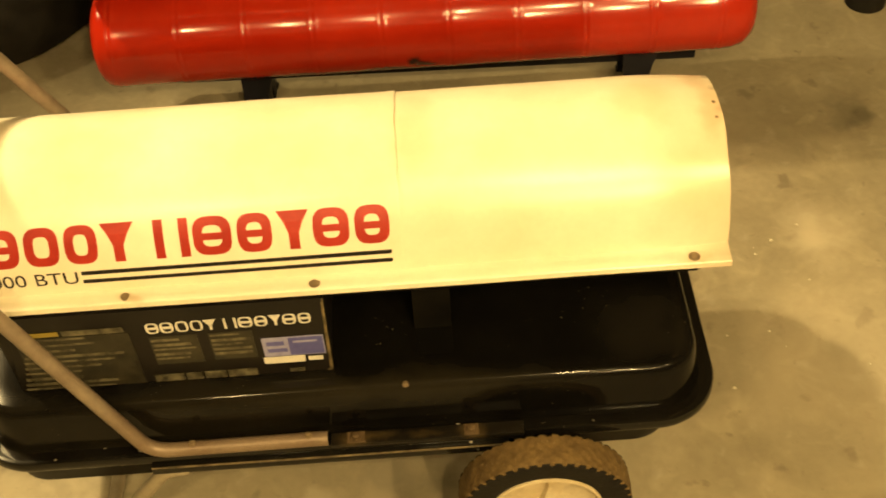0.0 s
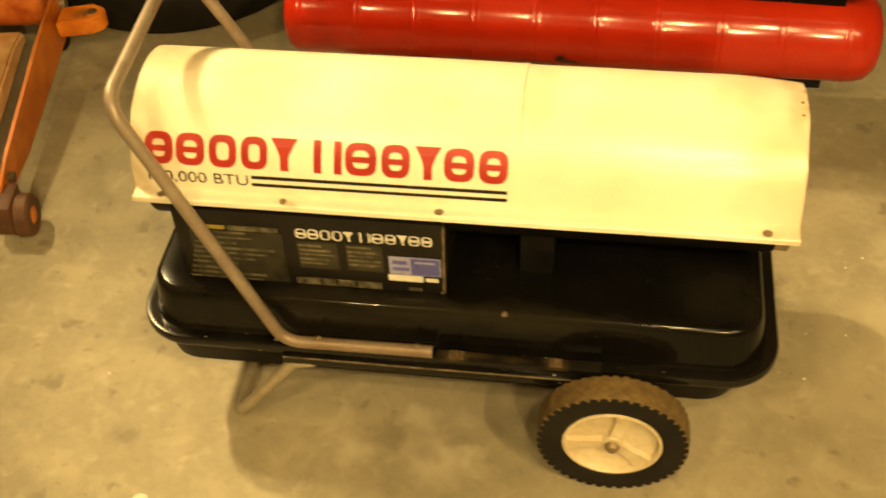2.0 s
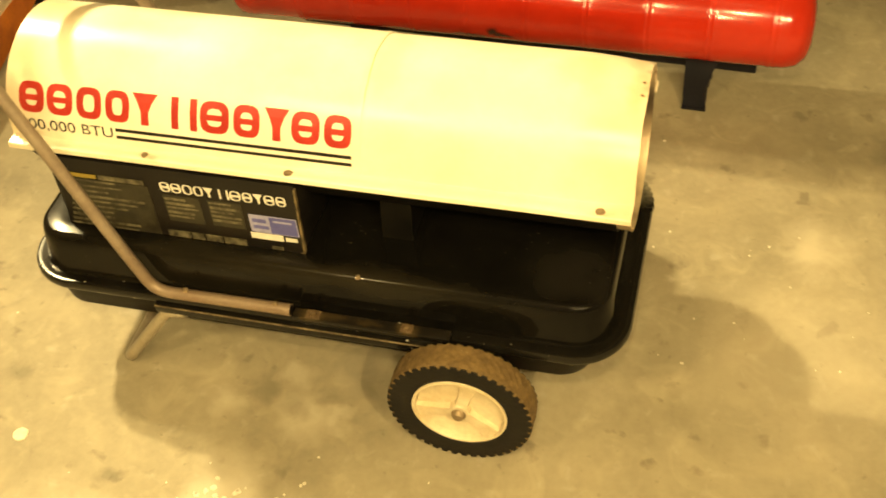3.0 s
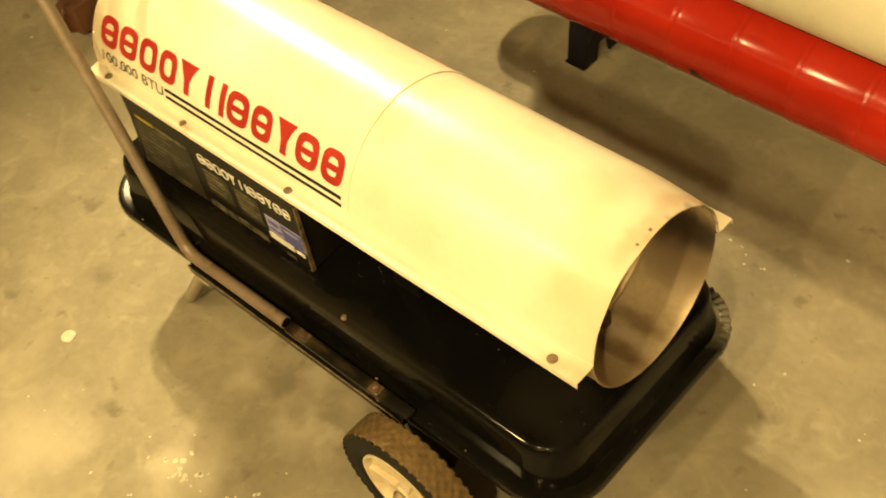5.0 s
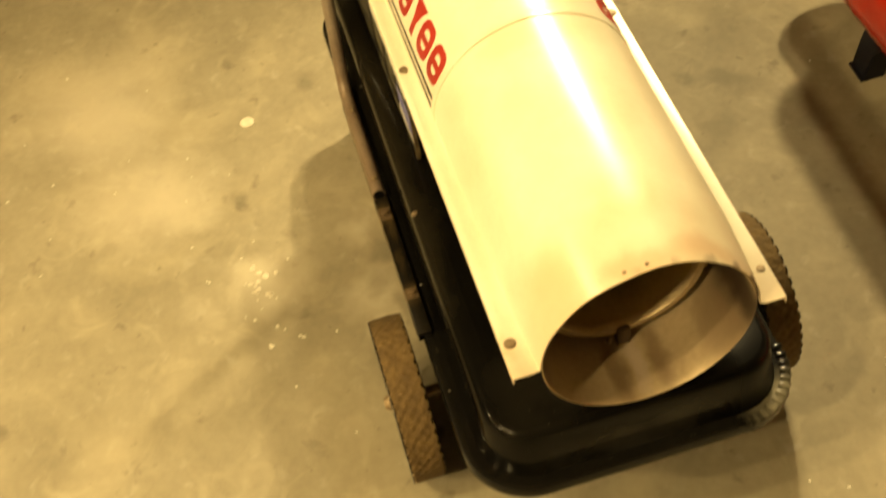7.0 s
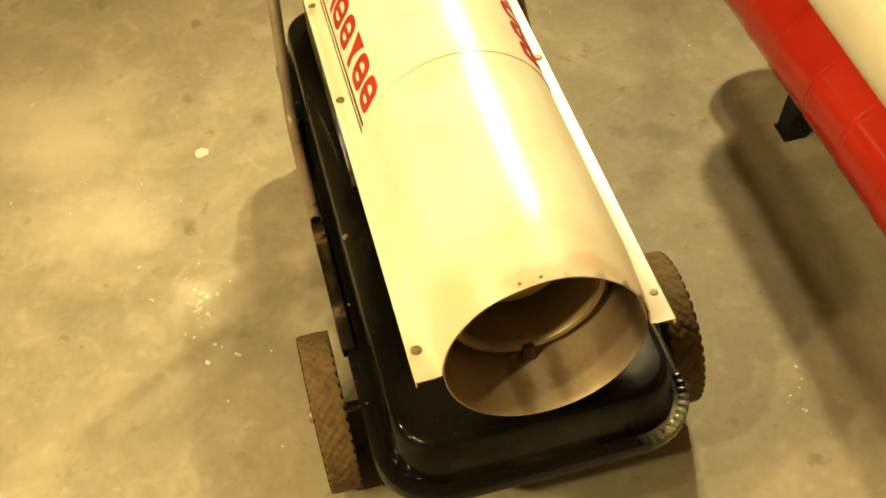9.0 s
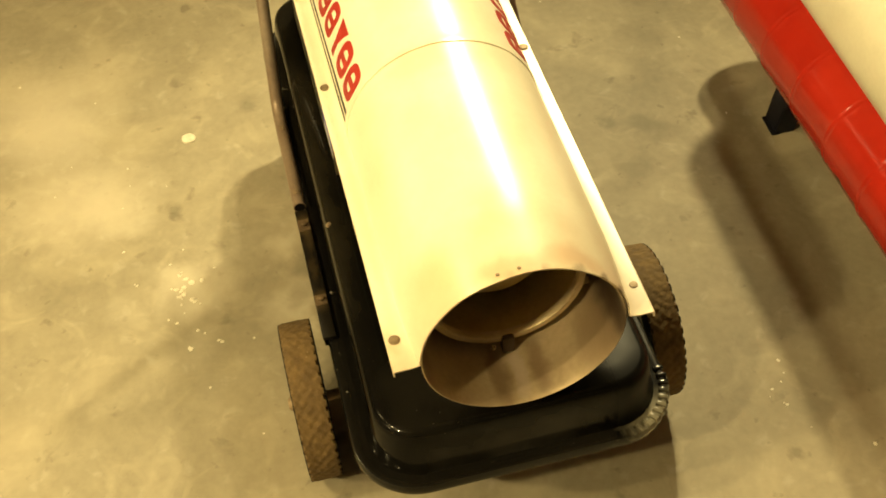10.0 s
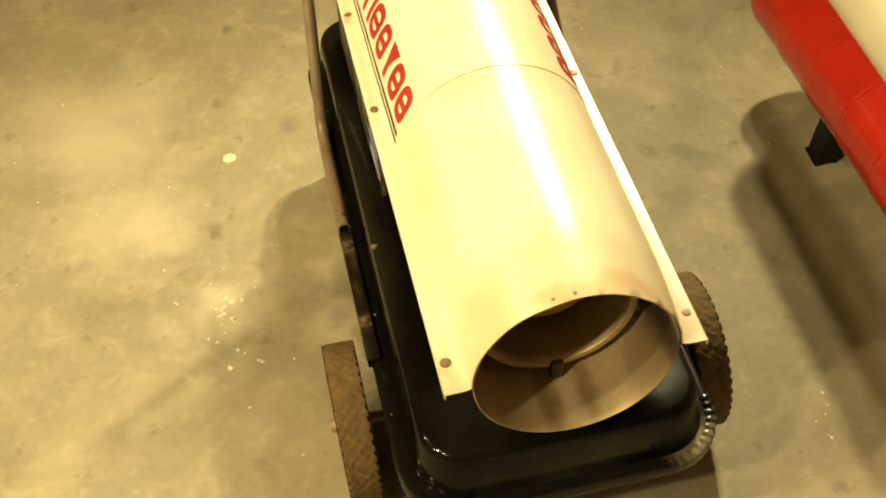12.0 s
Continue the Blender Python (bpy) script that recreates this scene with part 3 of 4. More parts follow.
def shell(name, x0, x1, radius, label, dent, bead):
    steps = 28
    loops = []
    for i in range(steps + 1):
        x = x0 + (x1 - x0) * (1 - (1 - i / steps) ** 1.5)
        outer, inner = shell_profile(barrel_radius(x, radius) + bead * math.exp(-((x - x1 + 0.004) / 0.006) ** 2))
        ring = outer + inner[::-1]
        loop = []
        for y, z in ring:
            w = 0.0012 * dent * noise.noise(Vector((x * 6, y * 9, z * 9 + 3)))
            loop.append((x + 0.0016 * noise.noise(Vector((x, y * 30, z * 30))) * (i in (0, steps)), y, z + w))
        loops.append(loop)
    return part(name, loft(bmesh.new(), loops), CREAM, heater, label)


R_REAR, R_FRONT = 0.1400, 0.1391
rear_shell = shell("rear_shell", -0.5, 0.092, R_REAR, "cream painted half barrel with red and black lettering", 1.0, 0.0008)
front_shell = shell("front_shell", 0.084, 0.5035, R_FRONT, "cream painted half barrel, heat-browned at the outlet", 1.2, 0.0)
for sx, owner in ((0.4575, front_shell), (-0.023, rear_shell), (-0.263, rear_shell), (-0.455, rear_shell)):
    for sy in (-0.1505, 0.1505):
        part("screw", bolt(bmesh.new(), (sx, sy, FZ - 0.0005), 0.0056, 0.0021), SCREW, owner)
for a in (-13, -2):
    part("screw", bolt(bmesh.new(), (0.4955, 0.1316 * math.sin(radians(a)), CZ + 0.1316 * math.cos(radians(a))), 0.0018, 0.0012), SCREW, front_shell)

# lower half barrel, black
prof = [(math.sin(radians(a)) * 0.130, CZ - math.cos(radians(a)) * 0.130) for a in range(-88, 89, 4)]
prof_in = [(y * 0.987, CZ + (z - CZ) * 0.987) for y, z in prof]
lower = part("lower_shell", loft(bmesh.new(), [[(x, y, z) for y, z in prof + prof_in[::-1]] for x in (-0.495, 0.0, 0.478)]), DULL_BLACK, heater, "black lower half of the barrel")
for sy in (-1, 1):
    part("lower_flange", box(bmesh.new(), (-0.497, min(sy * 0.126, sy * 0.158), FZ - 0.007), (0.497, max(sy * 0.126, sy * 0.158), FZ - 0.0045)), DULL_BLACK, lower)

# combustion chamber, open at the outlet
bm = bmesh.new()
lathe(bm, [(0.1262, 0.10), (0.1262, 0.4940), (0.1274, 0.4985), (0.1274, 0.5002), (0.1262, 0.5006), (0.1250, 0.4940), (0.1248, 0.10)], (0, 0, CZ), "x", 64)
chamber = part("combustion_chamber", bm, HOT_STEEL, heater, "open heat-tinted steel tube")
part("end_wall", lathe(bmesh.new(), [(0.0, 0.118), (0.035, 0.116), (0.075, 0.112), (0.1248, 0.105), (0.1248, 0.100), (0.0, 0.100)], (0, 0, CZ), "x", 48, close=False), BURNT_STEEL, chamber)
part("rear_wall", lathe(bmesh.new(), [(0.0, -0.492), (0.08, -0.492), (0.126, -0.488), (0.126, -0.484), (0.0, -0.484)], (0, 0, CZ), "x", 48, close=False), DULL_BLACK, heater)


# inner burner tube with a pale scaled lip, held by a bracket at the bottom
burner = part("burner_tube", lathe(bmesh.new(), [(0.1000, 0.118), (0.1000, 0.408), (0.0985, 0.408), (0.0985, 0.118)], (0, 0, CZ), "x", 56), BURNER_GOLD, chamber, "golden-brown tempered inner burner tube")
part("burner_lip", lathe(bmesh.new(), [(0.0950, 0.404), (0.0950, 0.4125), (0.0968, 0.4150), (0.1040, 0.4150), (0.1055, 0.4125), (0.1055, 0.404)], (0, 0, CZ), "x", 56), PALE_STEEL, burner, "pale scaled steel lip")
part("flame_plate", lathe(bmesh.new(), [(0.0, 0.390), (0.030, 0.388), (0.055, 0.380), (0.074, 0.364), (0.084, 0.345), (0.081, 0.344), (0.0, 0.372)], (0, 0, CZ + 0.012), "x", 40, close=False), BURNER_GOLD, burner, "dished steel flame plate")
bracket = part("bracket", box(bmesh.new(), (0.404, -0.008, CZ - 0.1245), (0.421, 0.009, CZ - 0.095), 0.003), SOOT, chamber, "burnt steel support bracket")
for a in (-110, 110):
    c, q = math.cos(radians(a)), math.sin(radians(a))
    part("spacer", box(bmesh.new(), (0.38, 0.111 * q - 0.010, CZ + 0.111 * c - 0.008), (0.40, 0.111 * q + 0.010, CZ + 0.111 * c + 0.008), 0.002), BURNT_STEEL, chamber)
part("bolt", bolt(bmesh.new(), (0.424, -0.022, CZ - 0.099), 0.003, 0.005, "x"), BURNT_STEEL, burner)

# fuel tank: two pressed halves crimped together at a rim
X0, X1, HY = -0.541, 0.514, 0.226


def tank_loop(inset, z, r, wave=0.0, steps=12):
    return rounded_rect(X0 + inset, X1 - inset, -HY + inset, HY - inset, max(r - inset, 0.02), z, steps, wave)


bm = bmesh.new()
def pan_loop(inset, z):
    """The lower half slopes back more at the outlet end."""
    return rounded_rect(X0 + inset, X1 - inset - 0.030 * max(0.0, 0.198 - z) / 0.08, -HY + inset, HY - inset, max(0.092 - inset, 0.02), z, 12)


loft(bm, [pan_loop(i, z) for i, z in ((0.075, 0.112), (0.056, 0.113), (0.042, 0.119), (0.033, 0.131), (0.022, 0.186), (0.016, 0.198), (0.008, 0.2015))])
tank = part("tank", bm, DULL_BLACK, heater, "glossy black pressed steel fuel tank")
loops = [tank_loop(i, z, 0.092, w, 20) for i, z, w in ((0.009, 0.2016, 0.0), (0.002, 0.2030, 0.0), (0.0, 0.2070, 0.0008), (0.0, 0.2160, 0.0012), (0.002, 0.2205, 0.0014), (0.007, 0.2222, 0.0008), (0.013, 0.2205, 0.0))]
part("rim", loft(bmesh.new(), loops), BLACK, tank, "crimped seam round the tank")
loops = [tank_loop(i, z, 0.092) for i, z in ((0.0135, 0.2180), (0.017, 0.2160), (0.021, 0.2190), (0.024, 0.2270), (0.027, 0.2450), (0.030, 0.2700), (0.0325, 0.2860), (0.0350, 0.2935), (0.0395, 0.2985), (0.0455, 0.3000), (0.07, 0.3003))]
part("tank_top", loft(bmesh.new(), loops), DUSTY_BLACK, tank, "dusty glossy black raised tank top")
# crimps pressed into the seam round the outlet corner
for k in range(13):
    a = radians(-6 + 8.4 * k)
    bm = box(bmesh.new(), (0.0770, -0.0034, 0.2190), (0.0915, 0.0034, 0.2240), 0.0014, 2)
    bm.transform(Matrix.Translation((X1 - 0.092, HY - 0.092, 0)) @ Matrix.Rotation(a, 4, "Z"))
    part("crimp", bm, BLACK, tank)
part("weld_dot", bolt(bmesh.new(), (0.078, -0.1865, 0.2965), 0.004, 0.004), SCREW, tank)

# saddles between tank and barrel
for x in (0.12, -0.40):
    pts = [(-0.095, 0.2995), (0.095, 0.2995), (0.085, 0.392), (0.05, 0.3565), (0.0, 0.3465), (-0.05, 0.3565), (-0.085, 0.392)]
    part("saddle", loft(bmesh.new(), [[(x + dx, y, z) for y, z in pts] for dx in (-0.026, 0.026)]), DULL_BLACK, heater, "black pressed steel saddle")

# control box with its lettered side panel
box_part = part("control_box", box(bmesh.new(), (-0.452, -0.150, 0.2995), (-0.022, -0.02, 0.448), 0.006), PANEL, heater, "black sheet-metal control box")
pts = [(-0.448, 0.303), (-0.440, 0.292), (-0.034, 0.292), (-0.0215, 0.303), (-0.0185, 0.452), (-0.425, 0.452)]
panel = part("side_panel", loft(bmesh.new(), [[(x, y, z) for x, z in pts] for y in (-0.1550, -0.1495)]), PANEL, box_part, "black panel with faded labels")
part("panel_edge", loft(bmesh.new(), [[(x, y, z) for x, z in ((-0.0375, 0.2925), (-0.034, 0.2905), (-0.0195, 0.302), (-0.0165, 0.445), (-0.0195, 0.445), (-0.0235, 0.3045))] for y in (-0.1562, -0.1500)]), EDGE_WEAR, panel, "worn brown edge")
part("panel_edge", box(bmesh.new(), (-0.44, -0.1560, 0.2895), (-0.036, -0.1500, 0.2925)), EDGE_WEAR, panel, "worn brown edge")

PY = -0.1556
rng = random.Random(4)


def label_bar(name, x0, x1, z0, z1, mat, lift=0.0, slant=0.0):
    bm = bmesh.new()
    loft(bm, [[(x0 + slant, y, z0), (x1 + slant, y, z0), (x1, y, z1), (x0, y, z1)] for y in (PY - 0.0004 - lift, PY + 0.0004)])
    return part(name, bm, mat, panel, smooth=False)


# faded plates under the print
for x0, x1, z0, z1 in ((-0.425, -0.275, 0.300, 0.410), (-0.252, -0.188, 0.338, 0.398), (-0.174, -0.116, 0.340, 0.398)):
    label_bar("label_plate", x0, x1, z0, z1, FADED_PLATE, -0.0002)
# rows of print too small to read
for x0, x1, z_top, z_low, rows in ((-0.413, -0.275, 0.408, 0.292, 10), (-0.250, -0.190, 0.392, 0.342, 5), (-0.172, -0.118, 0.394, 0.346, 5)):
    for k in range(rows):
        z = z_top + (z_low - z_top) * k / rows
        cut = x0 - 0.03 * k / rows * (x0 < -0.4)
        label_bar("print_line", cut, cut + (x1 - x0) * rng.uniform(0.45, 1.0), z - 0.0062 * rng.uniform(0.55, 1.0), z, GREY_INK)
for a, b in ((-0.262, -0.222), (-0.219, -0.197), (-0.194, -0.165), (-0.162, -0.122)):
    label_bar("print_block", a, b, 0.299, 0.315, GREY_INK)
label_bar("warning_strip", -0.412, -0.365, 0.413, 0.421, YELLOW_INK)
label_bar("print_line", -0.36, -0.28, 0.412, 0.422, GREY_INK)
label_bar("sticker", -0.072, -0.0265, 0.340, 0.3765, BLUE_INK, 0.0003)
label_bar("sticker_border", -0.107, -0.025, 0.3385, 0.378, PALE_BLUE)
label_bar("sticker_print", -0.1015, -0.078, 0.362, 0.370, BLUE_INK, 0.0006)
label_bar("sticker_print", -0.1015, -0.075, 0.348, 0.355, BLUE_INK, 0.0006)
label_bar("sticker_print", -0.066, -0.034, 0.366, 0.370, PALE_BLUE, 0.0006)
label_bar("white_tag", -0.110, -0.054, 0.3235, 0.3365, WHITE_INK, 0.0003)
label_bar("print_line", -0.050, -0.030, 0.325, 0.333, WHITE_INK)
label_bar("print_line", -0.078, -0.058, 0.302, 0.309, GREY_INK)

# the maker's mark as plain shapes: where each starts and ends along the barrel, and how it is filled
MARK = [(-0.477, -0.433, "barred"), (-0.428, -0.383, "barred"), (-0.376, -0.333, "ring"), (-0.326, -0.285, "ring"), (-0.280, -0.238, "wedge"), (-0.214, -0.171, "pair"),
        (-0.166, -0.118, "barred"), (-0.111, -0.068, "barred"), (-0.061, -0.021, "wedge"), (-0.017, 0.028, "barred"), (0.035, 0.078, "barred")]


def mark_loops(x0, x1, fill, w):
    """Closed outlines of one shape of the mark, as strips of (inner, outer) pairs: metres along, and 0 to 1 across."""
    k = w / 0.052
    if fill == "wedge":
        mid = (x0 + x1) / 2
        return [[((x0, 1), (x1, 1)), ((x0 + 0.2 * (x1 - x0), 0.72), (x1 - 0.2 * (x1 - x0), 0.72)), ((mid - w * 0.55, 0.42), (mid + w * 0.55, 0.42)), ((mid - w * 0.55, 0), (mid + w * 0.55, 0))]]
    if fill == "pair":
        return [[((x, 1), (x + w, 1)), ((x, 0), (x + w, 0))] for x in (x0, x1 - w)]
    strip = []
    for i in range(33):
        a = 2 * math.pi * i / 32
        c, q = math.cos(a), math.sin(a)
        n = (abs(c) ** 3.2 + abs(q) ** 3.2) ** (-1 / 3.2)
        cx, hx = (x0 + x1) / 2, (x1 - x0) / 2
        strip.append(((cx + (hx - w) * c * n, 0.5 + (0.5 - k) * q * n), (cx + hx * c * n, 0.5 + 0.5 * q * n)))
    out = [strip]
    if fill == "barred":
        out.append([((x0 + w * 0.9, 0.58), (x1 - w * 0.9, 0.58)), ((x0 + w * 0.9, 0.40), (x1 - w * 0.9, 0.40))])
    return out


def inlay(bm, strip, place):
    """A thin slab along a strip of pairs; place(u, v, lift) gives the point."""
    return loft(bm, [[place(*p, -0.0012), place(*q, -0.0012), place(*q, 0.0005), place(*p, 0.0005)] for p, q in strip])


def bent(bm, x0, x1, a0, a1, radius, lift=0.0005):
    """A thin patch that lies on the barrel between two angles from the top."""
    n = max(2, int(abs(a1 - a0) / 2.5))
    loops = []
    for i in range(n + 1):
        a = radians(a0 + (a1 - a0) * i / n)
        s, c = math.sin(a), math.cos(a)
        loops.append([(x, (barrel_radius(x, radius) + d) * s, CZ + (barrel_radius(x, radius) + d) * c) for x, d in ((x0, -0.0012), (x1, -0.0012), (x1, lift), (x0, lift))])
    return loft(bm, loops)


def block(x0, x1, side, fill):
    def place(u, v, lift):
        a = radians((69.2 - 20.6 * v) * side)
        r = barrel_radius(u, R_REAR) + lift
        return u, r * math.sin(a), CZ + r * math.cos(a)
    bm = bmesh.new()
    for strip in mark_loops(x0, x1, fill, 0.0118):
        fine = []
        for (p, q), (p2, q2) in zip(strip, strip[1:]):
            n = max(1, int(abs(p2[1] - p[1]) * 6))
            fine += [tuple(tuple(g[e] + (h[e] - g[e]) * i / n for e in (0, 1)) for g, h in ((p, p2), (q, q2))) for i in range(n)]
        inlay(bm, fine + strip[-1:], place)
    return part("mark_block", bm, RED_INK, rear_shell, smooth=False)


def lettering(body, x0, x1, a_top, a_low, flip):
    """Built-in letters, stretched to a width and bent round the barrel."""
    cu = bpy.data.curves.new("rating", "FONT")
    cu.body, cu.size = body, 1.0
    tmp = new("rating", cu)
    me = bpy.data.meshes.new_from_object(tmp.evaluated_get(bpy.context.evaluated_depsgraph_get()))
    bpy.data.objects.remove(tmp)
    bpy.data.curves.remove(cu)
    xs, ys = [v.co.x for v in me.vertices], [v.co.y for v in me.vertices]
    lx, hx, ly, hy = min(xs), max(xs), min(ys), max(ys)
    for v in me.vertices:
        u, w = (v.co.x - lx) / (hx - lx), (v.co.y - ly) / (hy - ly)
        a = radians(a_low + (a_top - a_low) * w) * (1 if flip else -1)
        x = x0 + (x1 - x0) * (1 - u if flip else u)
        r = barrel_radius(x, R_REAR) + 0.0006
        v.co = (x, r * math.sin(a), CZ + r * math.cos(a))
    me.materials.append(BLACK_INK)
    ob = new("rating_text", me)
    ob.parent = rear_shell
    ob["label"] = "black printed rating 100,000 BTU"
    return ob


for side in (-1, 1):
    for x0, x1, fill in MARK:
        a, b = (x0, x1) if side < 0 else (-0.403 - x1, -0.403 - x0)
        block(a, b, side, fill)
    s0, s1 = (-0.312, 0.078) if side < 0 else (-0.481, -0.088)
    for a0 in (73.6, 78.8):
        part("stripe", bent(bmesh.new(), s0, s1, side * a0, side * (a0 + 2.3), R_REAR), BLACK_INK, rear_shell, smooth=False)
lettering("100,000 BTU", -0.475, -0.317, 73.4, 82.0, False)
lettering("100,000 BTU", -0.086, 0.072, 73.4, 82.0, True)

# bright title shapes on the panel
for x0, x1, fill in MARK:
    u0, u1 = (-0.253 + (x + 0.481) / 0.559 * 0.217 for x in (x0, x1))
    bm = bmesh.new()
    for strip in mark_loops(u0, u1, fill, 0.0031):
        inlay(bm, strip, lambda u, v, lift: (u, PY - lift, 0.405 + 0.020 * v))
    part("title_block", bm, WHITE_INK, panel, smooth=False)

# wheelbarrow handle, stand and axle
TY = 0.2225
path = [(-0.034, -TY, 0.2335), (-0.278, -TY, 0.2315), (-0.482, -0.187, 0.682), (-0.487, 0.173, 0.690), (-0.278, TY, 0.2315), (-0.034, TY, 0.2335)]
part("handle", tube(bmesh.new(), rounded(path, 0.045, 9), 0.0104, 16), TUBE_PAINT, heater, "worn tan steel tube handle")
for sy in (-1, 1):
    # the tube is capped: a dark disc stands for the shade in its hollow
    part("tube_mouth_disc", lathe(bmesh.new(), [(0.0, -0.0350), (0.0084, -0.0350), (0.0086, -0.0334), (0.0, -0.0336)], (0, sy * TY, 0.2335), "x", 16, close=False), DULL_BLACK, heater, "dark disc standing for the shaded hollow end of the handle tube")
    for x, half in ((0.004, 0.0125), (0.163, 0.010)):
        part("square_washer", box(bmesh.new(), (x - half, sy * TY - 0.009, 0.2299), (x + half, sy * TY + 0.009, 0.2318), 0.0006, 1), RUST, heater, "rusty square washer")
    for x in (-0.06, -0.22):
        part("bolt", bolt(bmesh.new(), (x, sy * TY, 0.2432), 0.0042, 0.004), SCREW, heater)
    part("side_rail", box(bmesh.new(), (-0.031, sy * TY - 0.010, 0.2222), (0.235, sy * TY + 0.010, 0.2300), 0.0015), RAIL, heater, "rust-flecked black side bar")
    for x in (0.004, 0.163):
        part("bolt", bolt(bmesh.new(), (x, sy * TY, 0.2316), 0.0058, 0.006), RUST, heater)
    part("lower_rail", box(bmesh.new(), (-0.285, sy * 0.219 - 0.012, 0.184), (0.215, sy * 0.219 + 0.012, 0.2015), 0.002), BLACK, heater, "black rail under the rim")
    part("rail_edge", tube(bmesh.new(), [(-0.284, sy * 0.2312, 0.2008), (-0.05, sy * 0.2314, 0.2004), (0.214, sy * 0.2312, 0.2008)], 0.0014, 8), EDGE_WEAR, heater, "worn bright lip of the rail")
    pts = [(0.20, 0.1845), (0.315, 0.1845), (0.283, 0.106), (0.238, 0.106)]
    part("axle_plate", loft(bmesh.new(), [[(x, y, z) for x, z in pts] for y in (sy * 0.214 - 0.002, sy * 0.214 + 0.002)]), DULL_BLACK, heater)
leg = [(-0.235, -0.221, 0.1835), (-0.272, -0.221, 0.176), (-0.392, -0.214, 0.0108), (-0.392, 0.214, 0.0108), (-0.272, 0.221, 0.176), (-0.235, 0.221, 0.1835)]
part("stand", tube(bmesh.new(), rounded(leg, 0.022, 6), 0.0106, 14), STAND_PAINT, heater, "bent steel tube stand")


def wheel(sy):
    """Cream plastic wheel with a knobbly rubber tyre; its outer face looks along sy * y."""
    c = (0.26, sy * (0.2705 if sy < 0 else 0.259), 0.1225)
    k = 1.0 if sy > 0 else -1.0
    w = part("wheel", lathe(bmesh.new(), [(0.0, k * 0.010), (0.060, k * 0.0095), (0.0715, k * 0.013), (0.0795, k * -0.016), (0.0795, k * -0.020), (0.0, k * -0.020)], c, "y", 48, close=False), RIM_PLASTIC, heater, "cream plastic wheel with black rubber tyre")
    def moulded(rows, count):
        """A closed ring whose rows (width, low radius, high radius, phase, share of the pitch that stands proud) carry lugs."""
        loops = []
        for i in range(count * 8):
            turn = i / 8
            a = 2 * math.pi * turn / count
            loop = []
            for h, low, high, phase, share in rows:
                r = high if (turn + phase) % 1.0 < share else low
                loop.append((c[0] + r * math.cos(a), c[1] + h, c[2] + r * math.sin(a)))
            loops.append(loop)
        return loft(bmesh.new(), loops + loops[:1], cap=False)

    side = [(0.0205, 0.079, 0.079, 0, 1), (0.0235, 0.084, 0.084, 0, 1), (0.0246, 0.098, 0.098, 0, 1), (0.0236, 0.109, 0.111, 0.2, 0.6), (0.0244, 0.1140, 0.1200, 0.2, 0.6), (0.0230, 0.1150, 0.1208, 0.2, 0.6), (0.0222, 0.113, 0.113, 0, 1)]
    bm = moulded(side + [(-h, lo, hi, p, f) for h, lo, hi, p, f in side[::-1]], 44)
    bmesh.ops.remove_doubles(bm, verts=bm.verts, dist=1e-6)
    part("tyre", bm, RUBBER, w, "black knobbly rubber tyre")
    # low diamond lugs across the crown, worn unevenly
    loops = []
    for i in range(44 * 8):
        turn, a = i / 8, 2 * math.pi * i / (44 * 8)
        loop = [(c[0] + 0.113 * math.cos(a), c[1] - 0.0232, c[2] + 0.113 * math.sin(a))]
        for q in range(17):
            h = -0.0232 + 0.0464 * q / 16
            f = math.cos(math.pi * (turn + h / 0.0157)) * math.cos(math.pi * (turn - h / 0.0157))
            r = 0.1208 + 0.0009 * min(1.0, max(0.0, abs(f) * 1.9 - 0.25)) + 0.0011 * noise.noise(Vector((math.cos(a) * 14, h * 120, math.sin(a) * 14))) - 0.0012 * abs(h / 0.0232) ** 3 - (0.0045 if q in (0, 16) and (turn + 0.2) % 1.0 >= 0.6 else 0.0)
            loop.append((c[0] + r * math.cos(a), c[1] + h, c[2] + r * math.sin(a)))
        loop.append((c[0] + 0.113 * math.cos(a), c[1] + 0.0232, c[2] + 0.113 * math.sin(a)))
        loops.append(loop)
    bm = loft(bmesh.new(), loops + loops[:1], cap=False)
    bmesh.ops.remove_doubles(bm, verts=bm.verts, dist=1e-6)
    part("tread", bm, DUSTY_TREAD, w, "dusty brown lugged tread")
    part("rim_ring", lathe(bmesh.new(), [(0.0730, k * 0.003), (0.0735, k * 0.0215), (0.0755, k * 0.0240), (0.0795, k * 0.0230), (0.0795, k * 0.003)], c, "y", 48), RIM_PLASTIC, w)
    for a_deg in (75, 195, 315):
        a = radians(a_deg)
        d, n2 = Vector((math.cos(a), 0, math.sin(a))), Vector((-math.sin(a), 0, math.cos(a)))
        loops = []
        for r, half, h in ((0.010, 0.013, 0.021), (0.030, 0.012, 0.0185), (0.055, 0.015, 0.0175), (0.0732, 0.024, 0.0195)):
            p = Vector(c) + d * r
            loops.append([p + n2 * half + Vector((0, k * 0.005, 0)), p + n2 * half * 0.75 + Vector((0, k * h, 0)), p - n2 * half * 0.75 + Vector((0, k * h, 0)), p - n2 * half + Vector((0, k * 0.005, 0))])
        part("spoke", loft(bmesh.new(), loops), RIM_PLASTIC, w)
    part("hub", lathe(bmesh.new(), [(0.0, k * 0.008), (0.0185, k * 0.008), (0.0160, k * 0.0235), (0.0, k * 0.0245)], c, "y", 28, close=False), RIM_PLASTIC, w)
    part("hub_nut", lathe(bmesh.new(), [(0.0, k * 0.034), (0.008, k * 0.0335), (0.0115, k * 0.029), (0.0125, k * 0.0255), (0.0, k * 0.025)], c, "y", 16, close=False), SCREW, w, "dull steel cap nut")
